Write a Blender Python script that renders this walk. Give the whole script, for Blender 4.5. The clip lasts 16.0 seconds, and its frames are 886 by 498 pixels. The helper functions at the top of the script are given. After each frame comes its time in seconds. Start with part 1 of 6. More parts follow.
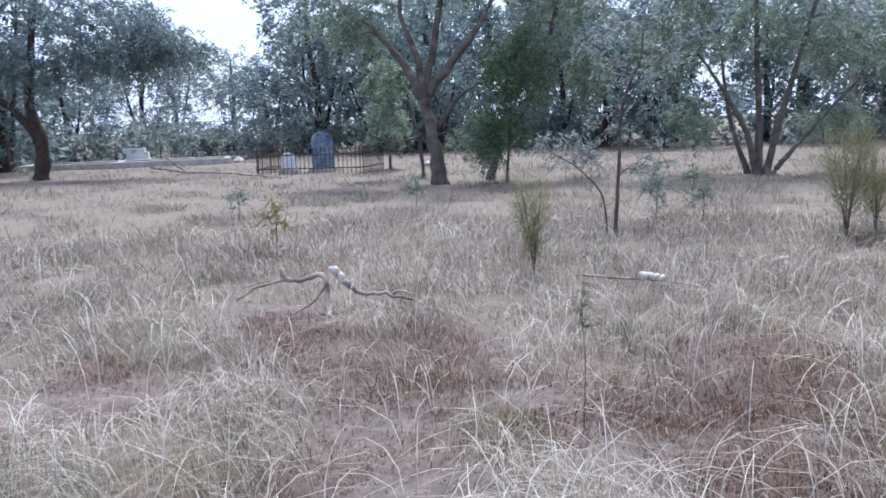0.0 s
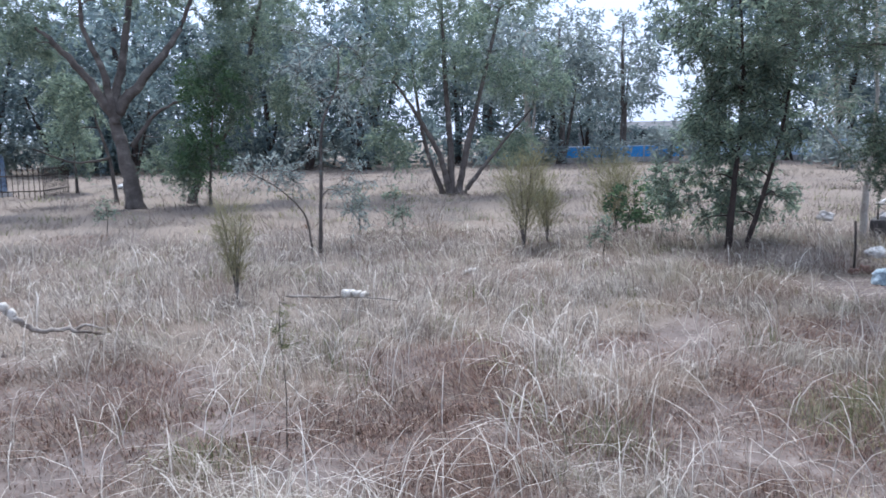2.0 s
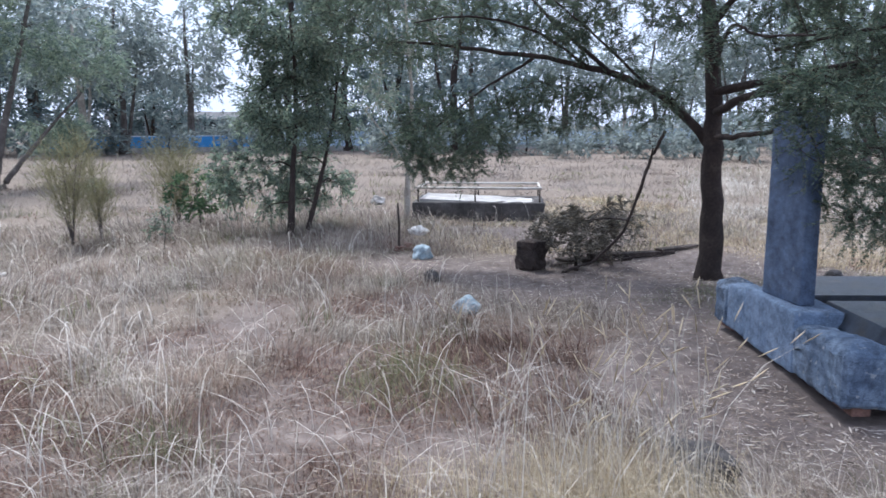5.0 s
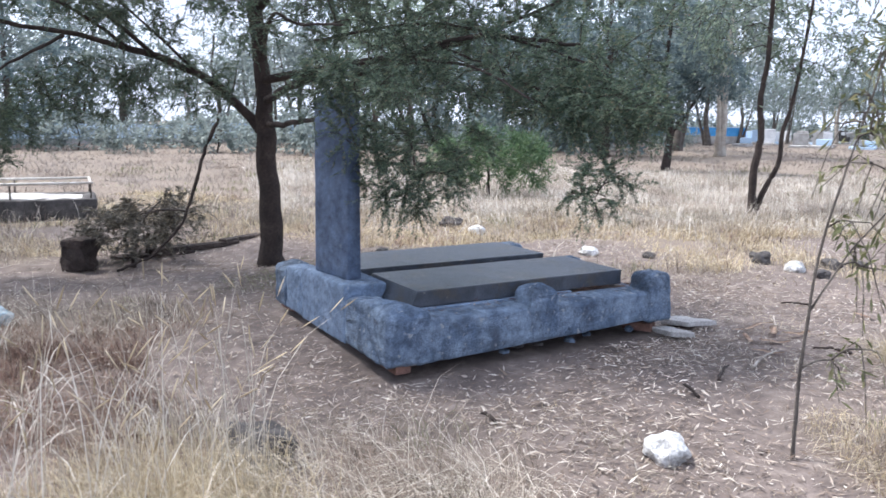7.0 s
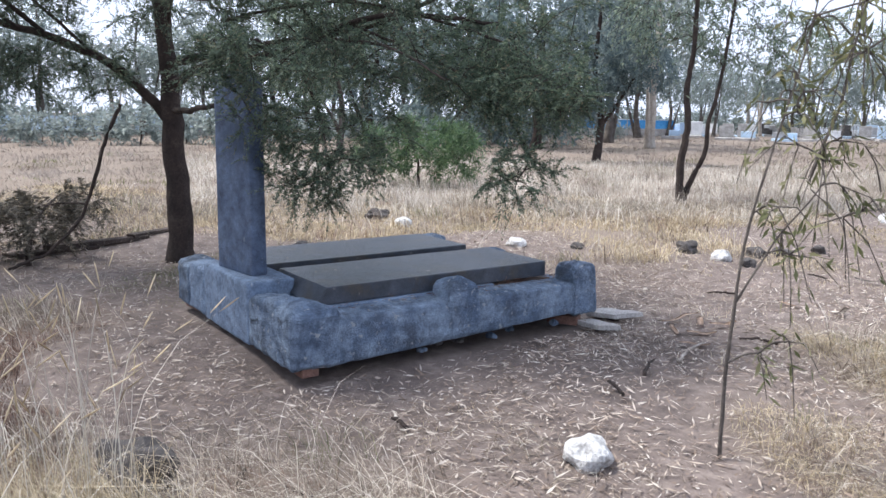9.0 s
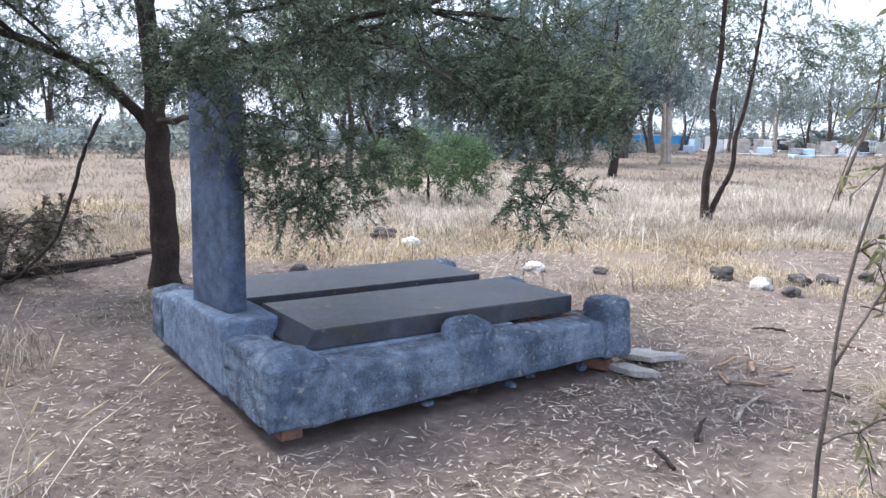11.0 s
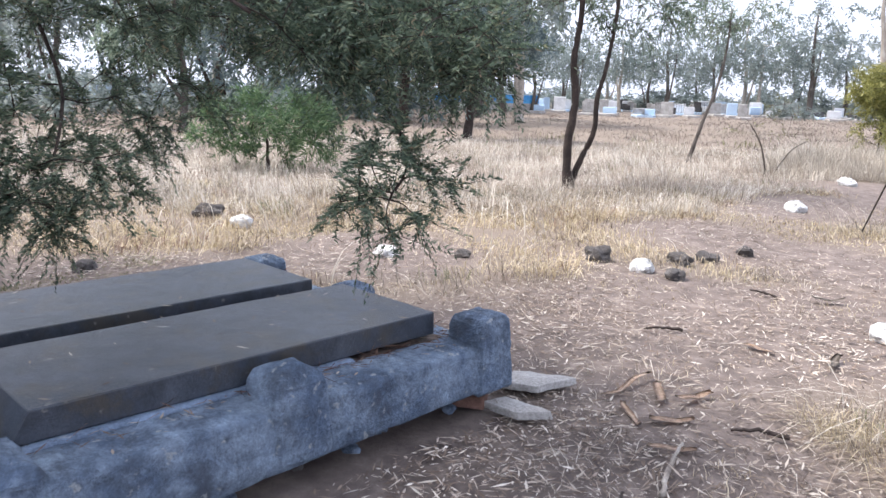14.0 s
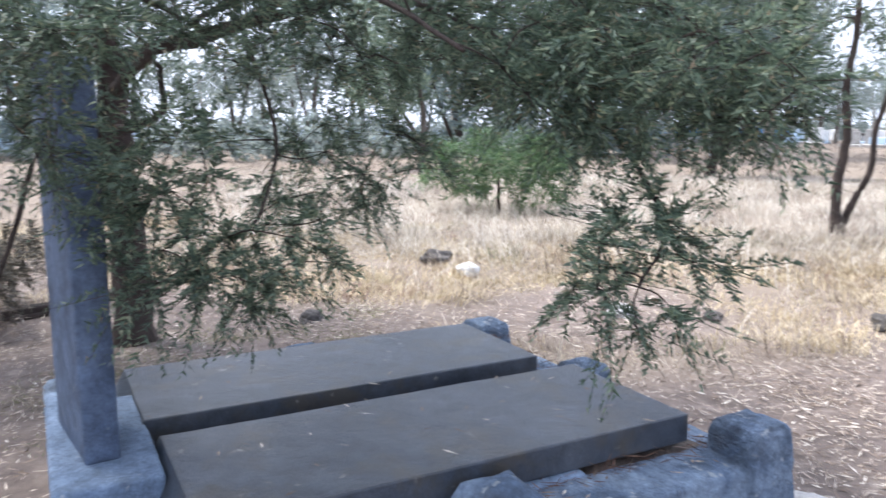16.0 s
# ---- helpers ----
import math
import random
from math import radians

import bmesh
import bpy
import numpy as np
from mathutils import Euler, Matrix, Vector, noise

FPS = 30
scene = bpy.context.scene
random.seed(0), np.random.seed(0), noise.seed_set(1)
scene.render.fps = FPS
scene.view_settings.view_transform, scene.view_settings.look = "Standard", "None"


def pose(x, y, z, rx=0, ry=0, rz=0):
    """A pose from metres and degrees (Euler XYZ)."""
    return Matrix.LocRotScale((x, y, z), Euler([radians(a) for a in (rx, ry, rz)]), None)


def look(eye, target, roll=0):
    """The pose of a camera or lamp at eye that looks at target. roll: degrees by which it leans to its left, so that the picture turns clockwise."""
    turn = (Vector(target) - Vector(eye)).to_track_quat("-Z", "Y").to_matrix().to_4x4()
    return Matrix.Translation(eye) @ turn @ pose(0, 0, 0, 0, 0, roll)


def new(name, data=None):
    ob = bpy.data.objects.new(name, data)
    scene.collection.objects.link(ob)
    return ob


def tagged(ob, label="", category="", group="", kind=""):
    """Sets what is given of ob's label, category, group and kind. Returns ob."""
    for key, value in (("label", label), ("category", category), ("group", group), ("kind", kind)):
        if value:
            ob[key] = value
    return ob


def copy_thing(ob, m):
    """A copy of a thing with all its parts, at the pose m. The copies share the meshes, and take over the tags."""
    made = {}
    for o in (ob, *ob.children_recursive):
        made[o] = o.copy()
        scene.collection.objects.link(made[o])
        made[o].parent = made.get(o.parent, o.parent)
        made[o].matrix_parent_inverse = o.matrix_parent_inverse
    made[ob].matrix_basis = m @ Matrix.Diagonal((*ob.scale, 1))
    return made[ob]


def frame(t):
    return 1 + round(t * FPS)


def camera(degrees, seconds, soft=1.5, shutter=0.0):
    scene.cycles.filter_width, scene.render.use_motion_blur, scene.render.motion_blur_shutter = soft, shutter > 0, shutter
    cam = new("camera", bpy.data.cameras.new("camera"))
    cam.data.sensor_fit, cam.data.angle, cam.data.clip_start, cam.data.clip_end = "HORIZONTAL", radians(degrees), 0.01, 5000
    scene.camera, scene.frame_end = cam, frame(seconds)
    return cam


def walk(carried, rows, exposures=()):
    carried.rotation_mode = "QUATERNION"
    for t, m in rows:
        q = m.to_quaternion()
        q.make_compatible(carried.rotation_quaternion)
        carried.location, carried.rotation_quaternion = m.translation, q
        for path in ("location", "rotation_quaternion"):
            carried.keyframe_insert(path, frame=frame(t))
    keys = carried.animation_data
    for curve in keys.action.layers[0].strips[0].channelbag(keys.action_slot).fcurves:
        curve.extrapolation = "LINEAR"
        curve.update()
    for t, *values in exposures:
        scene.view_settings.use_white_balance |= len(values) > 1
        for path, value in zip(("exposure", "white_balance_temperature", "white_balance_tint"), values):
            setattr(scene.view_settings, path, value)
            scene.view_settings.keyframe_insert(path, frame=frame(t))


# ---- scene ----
import itertools

cam = camera(59.5, 16.0, soft=1.5, shutter=0.25)
PATH = [
    (0, (0.06, -0.165, 1.704), (-0.033, 1.807, 1.383), -1.9),
    (0.5, (0.082, -0.149, 1.705), (0.148, 1.824, 1.387), -1.6),
    (1, (0.097, -0.191, 1.71), (0.39, 1.765, 1.415), -1.3),
    (1.5, (0.123, -0.193, 1.7), (0.607, 1.727, 1.415), -0.9),
    (2, (0.151, -0.191, 1.69), (0.783, 1.685, 1.406), -1.1),
    (2.5, (0.202, -0.175, 1.679), (0.986, 1.642, 1.394), -1.4),
    (3, (0.237, -0.153, 1.664), (1.201, 1.575, 1.372), -1.1),
    (3.5, (0.256, -0.142, 1.642), (1.389, 1.476, 1.325), -0.6),
    (3.7, (0.275, -0.132, 1.664), (1.478, 1.433, 1.341), -0.4),
    (5.8, (0.584, -0.162, 1.574), (2.253, 0.893, 1.257), 0.1),
    (6, (0.611, -0.201, 1.56), (2.334, 0.763, 1.24), 0.2),
    (6.5, (0.614, -0.208, 1.557), (2.484, 0.426, 1.237), 0.1),
    (7, (0.622, -0.226, 1.542), (2.568, 0.111, 1.222), 0.8),
    (7.5, (0.658, -0.276, 1.556), (2.627, -0.029, 1.306), 0.7),
    (8, (0.72, -0.358, 1.543), (2.706, -0.241, 1.341), 0.3),
    (8.5, (0.803, -0.381, 1.508), (2.778, -0.222, 1.239), 1.2),
    (9, (0.975, -0.328, 1.481), (2.939, -0.152, 1.146), 0.9),
    (9.2, (1.061, -0.268, 1.485), (3.027, -0.093, 1.161), 0.6),
    (11.3, (1.861, -0.255, 1.462), (3.829, -0.041, 1.174), 1.3),
    (11.5, (1.95, -0.226, 1.467), (3.919, -0.008, 1.196), 1.4),
    (12, (2.228, -0.144, 1.449), (4.178, 0.177, 1.138), 0.9),
    (12.5, (2.423, -0.196, 1.489), (4.382, 0.072, 1.186), 0.8),
    (13, (2.658, -0.2, 1.465), (4.629, -0.092, 1.143), 1.3),
    (13.5, (2.884, -0.215, 1.483), (4.855, -0.327, 1.159), 0.8),
    (14, (3.112, -0.312, 1.467), (5.066, -0.479, 1.073), 1.6),
    (14.5, (3.308, -0.362, 1.484), (5.262, -0.561, 1.105), 0.6),
    (15, (3.564, -0.311, 1.485), (5.509, -0.609, 1.125), -0.5),
    (15.5, (3.711, -0.271, 1.485), (5.684, -0.267, 1.155), -1.4),
    (16, (3.743, -0.275, 1.511), (5.673, 0.147, 1.201), -0.1),
]
walk(cam, [(t, look(eye, target, roll)) for t, eye, target, roll in PATH],
     [(0, 0.10, 5650, 10), (3.7, 0.06, 5700, 10), (5.8, 0.20, 5950, 10), (6.6, 0.42, 6100, 10), (7.2, 0.46, 6250, 10), (8.2, 0.30, 6300, 10), (9.2, 0.26, 6350, 10), (11.3, 0.54, 6250, 10), (12.5, 0.78, 6250, 10), (13.3, 0.54, 6450, 11), (14.2, 0.48, 6550, 12), (15.0, 0.27, 6500, 11), (15.6, 0.30, 6420, 10), (16, 0.78, 6350, 10)])

# ---- world and light: a bright, thinly overcast afternoon ----
world = bpy.data.worlds.new("sky")
scene.world = world
world.use_nodes = True
wn, wl = world.node_tree.nodes, world.node_tree.links
sky = wn.new("ShaderNodeTexSky")
sky.sky_type, sky.sun_disc = "NISHITA", False
sky.sun_elevation, sky.sun_rotation = radians(61), radians(14)
sky.dust_density, sky.air_density = 4.0, 1.0
background = wn["Background"]
scaled = wn.new("ShaderNodeVectorMath")
scaled.operation = "SCALE"
scaled.inputs["Scale"].default_value = 0.10
wl.new(sky.outputs[0], scaled.inputs[0])
cloud = wn.new("ShaderNodeMix")
cloud.data_type = "RGBA"
cloud.inputs["Factor"].default_value = 0.72
cloud.inputs["B"].default_value = (1.24, 1.36, 1.68, 1)
wl.new(scaled.outputs[0], cloud.inputs["A"])
wl.new(cloud.outputs["Result"], background.inputs["Color"])
background.inputs["Strength"].default_value = 1.0

sun_data = bpy.data.lights.new("sun", "SUN")
sun_data.energy, sun_data.angle, sun_data.color = 4.9, radians(10), (1.0, 0.96, 0.90)
sun = new("sun", sun_data)
sun.matrix_world = look((1.2, 4.8, 9), (0, 0, 0))
scene.view_settings.exposure = 0.0


# ---- materials ----
def material(name):
    m = bpy.data.materials.new(name)
    m.use_nodes = True
    nt = m.node_tree
    return m, nt.nodes, nt.links, nt.nodes["Principled BSDF"]


def ramp(nodes, stops):
    r = nodes.new("ShaderNodeValToRGB")
    while len(r.color_ramp.elements) < len(stops):
        r.color_ramp.elements.new(0.5)
    for e, (at, c) in zip(r.color_ramp.elements, stops):
        e.position, e.color = at, (*c, 1)
    return r


def noise_node(nodes, links, scale, detail=4, rough=0.55, space="Object"):
    co = nodes.new("ShaderNodeTexCoord")
    n = nodes.new("ShaderNodeTexNoise")
    n.inputs["Scale"].default_value, n.inputs["Detail"].default_value = scale, detail
    n.inputs["Roughness"].default_value = rough
    links.new(co.outputs[space], n.inputs["Vector"])
    return n


def mixed(nodes, links, fac, a, b):
    m = nodes.new("ShaderNodeMix")
    m.data_type = "RGBA"
    for key, v in (("Factor", fac), ("A", a), ("B", b)):
        if hasattr(v, "is_linked"):
            links.new(v, m.inputs[key])
        elif isinstance(v, tuple):
            m.inputs[key].default_value = (*v, 1)
        else:
            m.inputs[key].default_value = v
    return m.outputs["Result"]


def bumped(nodes, links, bsdf, height, strength, distance):
    b = nodes.new("ShaderNodeBump")
    b.inputs["Strength"].default_value, b.inputs["Distance"].default_value = strength, distance
    links.new(height, b.inputs["Height"])
    links.new(b.outputs["Normal"], bsdf.inputs["Normal"])


def solid(name, stops, scale, rough=0.85, fine=60.0, bump=0.4, depth=0.01, speck=None, metal=0.0, grain_low=0.62, grain_high=1.25):
    """A two-scale surface: broad tones along a ramp, fine grain over them, and relief."""
    m, n, l, b = material(name)
    broad, grain = noise_node(n, l, scale), noise_node(n, l, fine, 5, 0.7)
    r = ramp(n, stops)
    l.new(broad.outputs["Fac"], r.inputs["Fac"])
    dark = mixed(n, l, 1.0, r.outputs["Color"], r.outputs["Color"])
    g = ramp(n, [(0.3, (grain_low,) * 3), (0.7, (grain_high,) * 3)])
    l.new(grain.outputs["Fac"], g.inputs["Fac"])
    mul = n.new("ShaderNodeMix")
    mul.data_type, mul.blend_type = "RGBA", "MULTIPLY"
    mul.inputs["Factor"].default_value = 1.0
    l.new(dark, mul.inputs["A"])
    l.new(g.outputs["Color"], mul.inputs["B"])
    out = mul.outputs["Result"]
    if speck:
        scale2, low, colour = speck
        s = noise_node(n, l, scale2, 3, 0.6)
        sr = ramp(n, [(low, (0, 0, 0)), (low + 0.08, (1, 1, 1))])
        l.new(s.outputs["Fac"], sr.inputs["Fac"])
        out = mixed(n, l, sr.outputs["Color"], out, colour)
    l.new(out, b.inputs["Base Color"])
    b.inputs["Roughness"].default_value, b.inputs["Metallic"].default_value = rough, metal
    bumped(n, l, b, grain.outputs["Fac"], bump, depth)
    return m


def leafy(name, stops, through_light=0.3, rough=0.55, patches=None):
    """Leaves and blades: each its own tone, some light let through."""
    m, n, l, b = material(name)
    geo = n.new("ShaderNodeNewGeometry")
    r = ramp(n, stops)
    l.new(geo.outputs["Random Per Island"], r.inputs["Fac"])
    patch = noise_node(n, l, 0.55, 3)
    pr = ramp(n, [(0.3, (0.72, 0.72, 0.72)), (0.7, (1.2, 1.2, 1.2))])
    l.new(patch.outputs["Fac"], pr.inputs["Fac"])
    mul = n.new("ShaderNodeMix")
    mul.data_type, mul.blend_type = "RGBA", "MULTIPLY"
    mul.inputs["Factor"].default_value = 1.0
    l.new(r.outputs["Color"], mul.inputs["A"])
    l.new(pr.outputs["Color"], mul.inputs["B"])
    tone = mul.outputs["Result"]
    if patches:
        for scale, low, colour in patches:
            area = noise_node(n, l, scale, 4, 0.6)
            ar = ramp(n, [(low, (0, 0, 0)), (low + 0.12, (0.75, 0.75, 0.75))])
            l.new(area.outputs["Fac"], ar.inputs["Fac"])
            tone = mixed(n, l, ar.outputs["Color"], tone, colour)
    l.new(tone, b.inputs["Base Color"])
    b.inputs["Roughness"].default_value = rough
    t = n.new("ShaderNodeBsdfTranslucent")
    l.new(tone, t.inputs["Color"])
    mix = n.new("ShaderNodeMixShader")
    mix.inputs[0].default_value = through_light
    l.new(b.outputs[0], mix.inputs[1])
    l.new(t.outputs[0], mix.inputs[2])
    l.new(mix.outputs[0], n["Material Output"].inputs["Surface"])
    return m


def weathered_stone(name, low, high, stain, lichen, grain=85.0, rough=0.9, depth=0.02, stained=0.56, lichened=0.63):
    """Old stone: broad tones, darker damp stains, pale lichen spots and a crystalline grain."""
    m, n, l, b = material(name)
    broad, mid = noise_node(n, l, 3.4, 6, 0.65), noise_node(n, l, 13.0, 6, 0.7)
    fine, spots = noise_node(n, l, grain, 4, 0.75), noise_node(n, l, 17.0, 4, 0.55)
    r = ramp(n, [(0.40, low), (0.60, high)])
    l.new(broad.outputs["Fac"], r.inputs["Fac"])
    tone = r.outputs["Color"]
    for source, stops in ((mid, [(0.34, (0.62,) * 3), (0.66, (1.32,) * 3)]), (fine, [(0.34, (0.78,) * 3), (0.66, (1.20,) * 3)])):
        g = ramp(n, stops)
        l.new(source.outputs["Fac"], g.inputs["Fac"])
        mul = n.new("ShaderNodeMix")
        mul.data_type, mul.blend_type = "RGBA", "MULTIPLY"
        mul.inputs["Factor"].default_value = 1.0
        l.new(tone, mul.inputs["A"])
        l.new(g.outputs["Color"], mul.inputs["B"])
        tone = mul.outputs["Result"]
    patch = noise_node(n, l, 4.2, 6, 0.7)
    for source, at, width, colour, most in ((patch, stained, 0.12, stain, 0.8), (spots, lichened, 0.05, lichen, 0.75)):
        k = ramp(n, [(at, (0, 0, 0)), (at + width, (most,) * 3)])
        l.new(source.outputs["Fac"], k.inputs["Fac"])
        tone = mixed(n, l, k.outputs["Color"], tone, colour)
    l.new(tone, b.inputs["Base Color"])
    b.inputs["Roughness"].default_value = rough
    both = n.new("ShaderNodeMath")
    both.operation = "ADD"
    l.new(mid.outputs["Fac"], both.inputs[0])
    l.new(fine.outputs["Fac"], both.inputs[1])
    bumped(n, l, b, both.outputs[0], 0.9, depth)
    return m


def ground_material():
    m, n, l, b = material("dry_ground")
    attr = n.new("ShaderNodeAttribute")
    attr.attribute_name = "litter"
    broad, mid, fine = (noise_node(n, l, s, d, 0.65) for s, d in ((0.5, 4), (6.0, 5), (55.0, 6)))
    soil = ramp(n, [(0.3, (0.095, 0.074, 0.066)), (0.55, (0.165, 0.131, 0.117)), (0.75, (0.27, 0.225, 0.197))])
    l.new(mid.outputs["Fac"], soil.inputs["Fac"])
    straw = ramp(n, [(0.3, (0.10, 0.08, 0.065)), (0.5, (0.185, 0.152, 0.122)), (0.72, (0.29, 0.245, 0.20))])
    l.new(fine.outputs["Fac"], straw.inputs["Fac"])
    tint = mixed(n, l, broad.outputs["Fac"], straw.outputs["Color"], (0.20, 0.155, 0.12))
    l.new(mixed(n, l, attr.outputs["Fac"], tint, soil.outputs["Color"]), b.inputs["Base Color"])
    b.inputs["Roughness"].default_value = 0.95
    bumped(n, l, b, fine.outputs["Fac"], 0.6, 0.02)
    return m


GROUND = ground_material()
STRAW = leafy("dry_grass", [(0.0, (0.09, 0.068, 0.053)), (0.35, (0.22, 0.18, 0.145)), (0.62, (0.41, 0.355, 0.295)), (0.82, (0.64, 0.58, 0.50)), (1.0, (0.80, 0.745, 0.66))], 0.3, 0.65, [(1.1, 0.52, (0.30, 0.205, 0.15)), (0.75, 0.57, (0.30, 0.275, 0.17))])
FARSTRAW = leafy("distant_dry_grass", [(0.0, (0.13, 0.106, 0.095)), (0.5, (0.23, 0.195, 0.175)), (1.0, (0.37, 0.33, 0.295))], 0.35, 0.75, [(0.35, 0.52, (0.22, 0.17, 0.145)), (0.22, 0.55, (0.21, 0.20, 0.145))])
MIDSTRAW = leafy("meadow_dry_grass", [(0.0, (0.08, 0.062, 0.052)), (0.4, (0.185, 0.152, 0.13)), (0.72, (0.33, 0.285, 0.245)), (1.0, (0.62, 0.565, 0.49))], 0.3, 0.7, [(0.9, 0.53, (0.24, 0.17, 0.135)), (0.6, 0.56, (0.22, 0.21, 0.135))])
PALESTALK = leafy("bleached_stalks", [(0.0, (0.36, 0.315, 0.265)), (0.5, (0.53, 0.48, 0.415)), (1.0, (0.70, 0.66, 0.59))], 0.2, 0.6)
THATCH = leafy("dead_thatch", [(0.0, (0.08, 0.058, 0.046)), (0.4, (0.18, 0.14, 0.11)), (0.8, (0.33, 0.27, 0.215)), (1.0, (0.54, 0.475, 0.40))], 0.25, 0.75, [(0.9, 0.50, (0.22, 0.12, 0.09)), (0.75, 0.55, (0.19, 0.18, 0.095))])
REDTHATCH = leafy("brown_thatch", [(0.0, (0.045, 0.022, 0.016)), (0.5, (0.13, 0.068, 0.048)), (0.88, (0.24, 0.15, 0.11)), (1.0, (0.42, 0.33, 0.26))], 0.2, 0.8)
GOLD = leafy("short_golden_grass", [(0.0, (0.27, 0.215, 0.135)), (0.5, (0.52, 0.43, 0.29)), (1.0, (0.72, 0.63, 0.47))], 0.35, 0.7, [(0.8, 0.6, (0.32, 0.30, 0.17))])
OLIVE = leafy("olive_grass", [(0.0, (0.085, 0.10, 0.045)), (0.6, (0.19, 0.20, 0.092)), (1.0, (0.34, 0.32, 0.18))], 0.35, 0.7)
LITTER = leafy("fallen_leaves", [(0.0, (0.10, 0.07, 0.055)), (0.35, (0.23, 0.17, 0.13)), (0.65, (0.38, 0.315, 0.26)), (0.9, (0.52, 0.46, 0.395)), (1.0, (0.68, 0.63, 0.56))], 0.1, 0.75)
ACACIA = leafy("acacia_leaves", [(0.0, (0.045, 0.072, 0.052)), (0.5, (0.095, 0.138, 0.098)), (0.82, (0.155, 0.205, 0.14)), (0.93, (0.23, 0.275, 0.175)), (1.0, (0.23, 0.18, 0.125))], 0.45)
GUM = leafy("gum_leaves", [(0.0, (0.11, 0.155, 0.125)), (0.5, (0.215, 0.285, 0.225)), (0.85, (0.28, 0.345, 0.25)), (1.0, (0.38, 0.42, 0.31))], 0.68)
# distance haze is put into the next two leaf colours, lightened and blued
GUMDARK = leafy("dark_gum_leaves", [(0.0, (0.095, 0.135, 0.15)), (0.5, (0.17, 0.23, 0.24)), (1.0, (0.27, 0.33, 0.31))], 0.68)
HAZEGUM = leafy("hazy_grey_gum_leaves", [(0.0, (0.16, 0.20, 0.20)), (0.5, (0.26, 0.31, 0.305)), (1.0, (0.38, 0.42, 0.39))], 0.68)
OAK = leafy("she_oak_needles", [(0.0, (0.15, 0.145, 0.075)), (0.6, (0.25, 0.235, 0.13)), (1.0, (0.36, 0.33, 0.20))], 0.4)
FRESH = leafy("fresh_green_leaves", [(0.0, (0.05, 0.10, 0.05)), (0.6, (0.10, 0.175, 0.085)), (1.0, (0.19, 0.27, 0.13))], 0.45)
YELLOW = leafy("yellow_green_leaves", [(0.0, (0.16, 0.17, 0.05)), (0.6, (0.31, 0.31, 0.10)), (1.0, (0.46, 0.43, 0.17))], 0.4)
WITHER = leafy("withered_leaves", [(0.0, (0.045, 0.043, 0.033)), (0.6, (0.11, 0.10, 0.078)), (1.0, (0.24, 0.20, 0.155))], 0.25)
BARK = solid("dark_bark", [(0.3, (0.022, 0.016, 0.014)), (0.6, (0.055, 0.039, 0.033)), (0.8, (0.105, 0.082, 0.07))], 5.0, 0.95, 40, 0.9, 0.02)
GREYBARK = solid("grey_bark", [(0.3, (0.055, 0.045, 0.04)), (0.6, (0.125, 0.108, 0.095)), (0.8, (0.25, 0.225, 0.20))], 4.0, 0.9, 35, 0.7, 0.015)
PALEBARK = solid("pale_gum_bark", [(0.3, (0.30, 0.26, 0.22)), (0.6, (0.46, 0.42, 0.37)), (0.8, (0.58, 0.54, 0.49))], 3.0, 0.8, 30, 0.4, 0.008)
DEADWOOD = solid("weathered_dead_wood", [(0.3, (0.15, 0.12, 0.10)), (0.55, (0.34, 0.30, 0.26)), (0.75, (0.55, 0.51, 0.46))], 6.0, 0.9, 70, 0.6, 0.008)
GRANITE = weathered_stone("rough_grey_granite", (0.108, 0.156, 0.240), (0.25, 0.325, 0.435), (0.070, 0.088, 0.122), (0.42, 0.45, 0.48), 70.0, 0.92, 0.035, 0.53, 0.63)
DRESSED = weathered_stone("dressed_grey_granite", (0.058, 0.085, 0.142), (0.10, 0.136, 0.208), (0.055, 0.068, 0.095), (0.17, 0.195, 0.23), 90.0, 0.8, 0.008, 0.60, 0.66)
PLINTHSTONE = weathered_stone("pale_dressed_granite", (0.135, 0.188, 0.275), (0.20, 0.265, 0.37), (0.10, 0.125, 0.17), (0.34, 0.37, 0.40), 80.0, 0.88, 0.010, 0.60, 0.66)
LEDGER = weathered_stone("worn_dark_ledger_stone", (0.028, 0.036, 0.051), (0.054, 0.063, 0.080), (0.052, 0.046, 0.038), (0.20, 0.195, 0.18), 95.0, 0.36, 0.003, 0.50, 0.675)
CONCRETE = solid("weathered_concrete", [(0.3, (0.28, 0.265, 0.25)), (0.55, (0.42, 0.405, 0.39)), (0.8, (0.55, 0.535, 0.51))], 2.5, 0.9, 70, 0.5, 0.006)
DARKSTONE = solid("dark_bluestone", [(0.3, (0.045, 0.04, 0.04)), (0.55, (0.085, 0.078, 0.076)), (0.8, (0.18, 0.165, 0.155))], 5.0, 0.9, 60, 0.8, 0.012)
LIMEWASH = solid("limewashed_rock", [(0.30, (0.22, 0.21, 0.20)), (0.44, (0.58, 0.58, 0.58)), (0.62, (0.80, 0.80, 0.80))], 13.0, 0.9, 60, 1.0, 0.02)
BLUEROCK = solid("blue_grey_painted_rock", [(0.3, (0.20, 0.26, 0.30)), (0.5, (0.36, 0.45, 0.50)), (0.75, (0.60, 0.67, 0.70))], 8.0, 0.9, 55, 0.8, 0.012)
BLEACHED = solid("bleached_wood", [(0.3, (0.50, 0.46, 0.40)), (0.55, (0.68, 0.64, 0.58)), (0.8, (0.78, 0.75, 0.70))], 8.0, 0.8, 70, 0.4, 0.005)
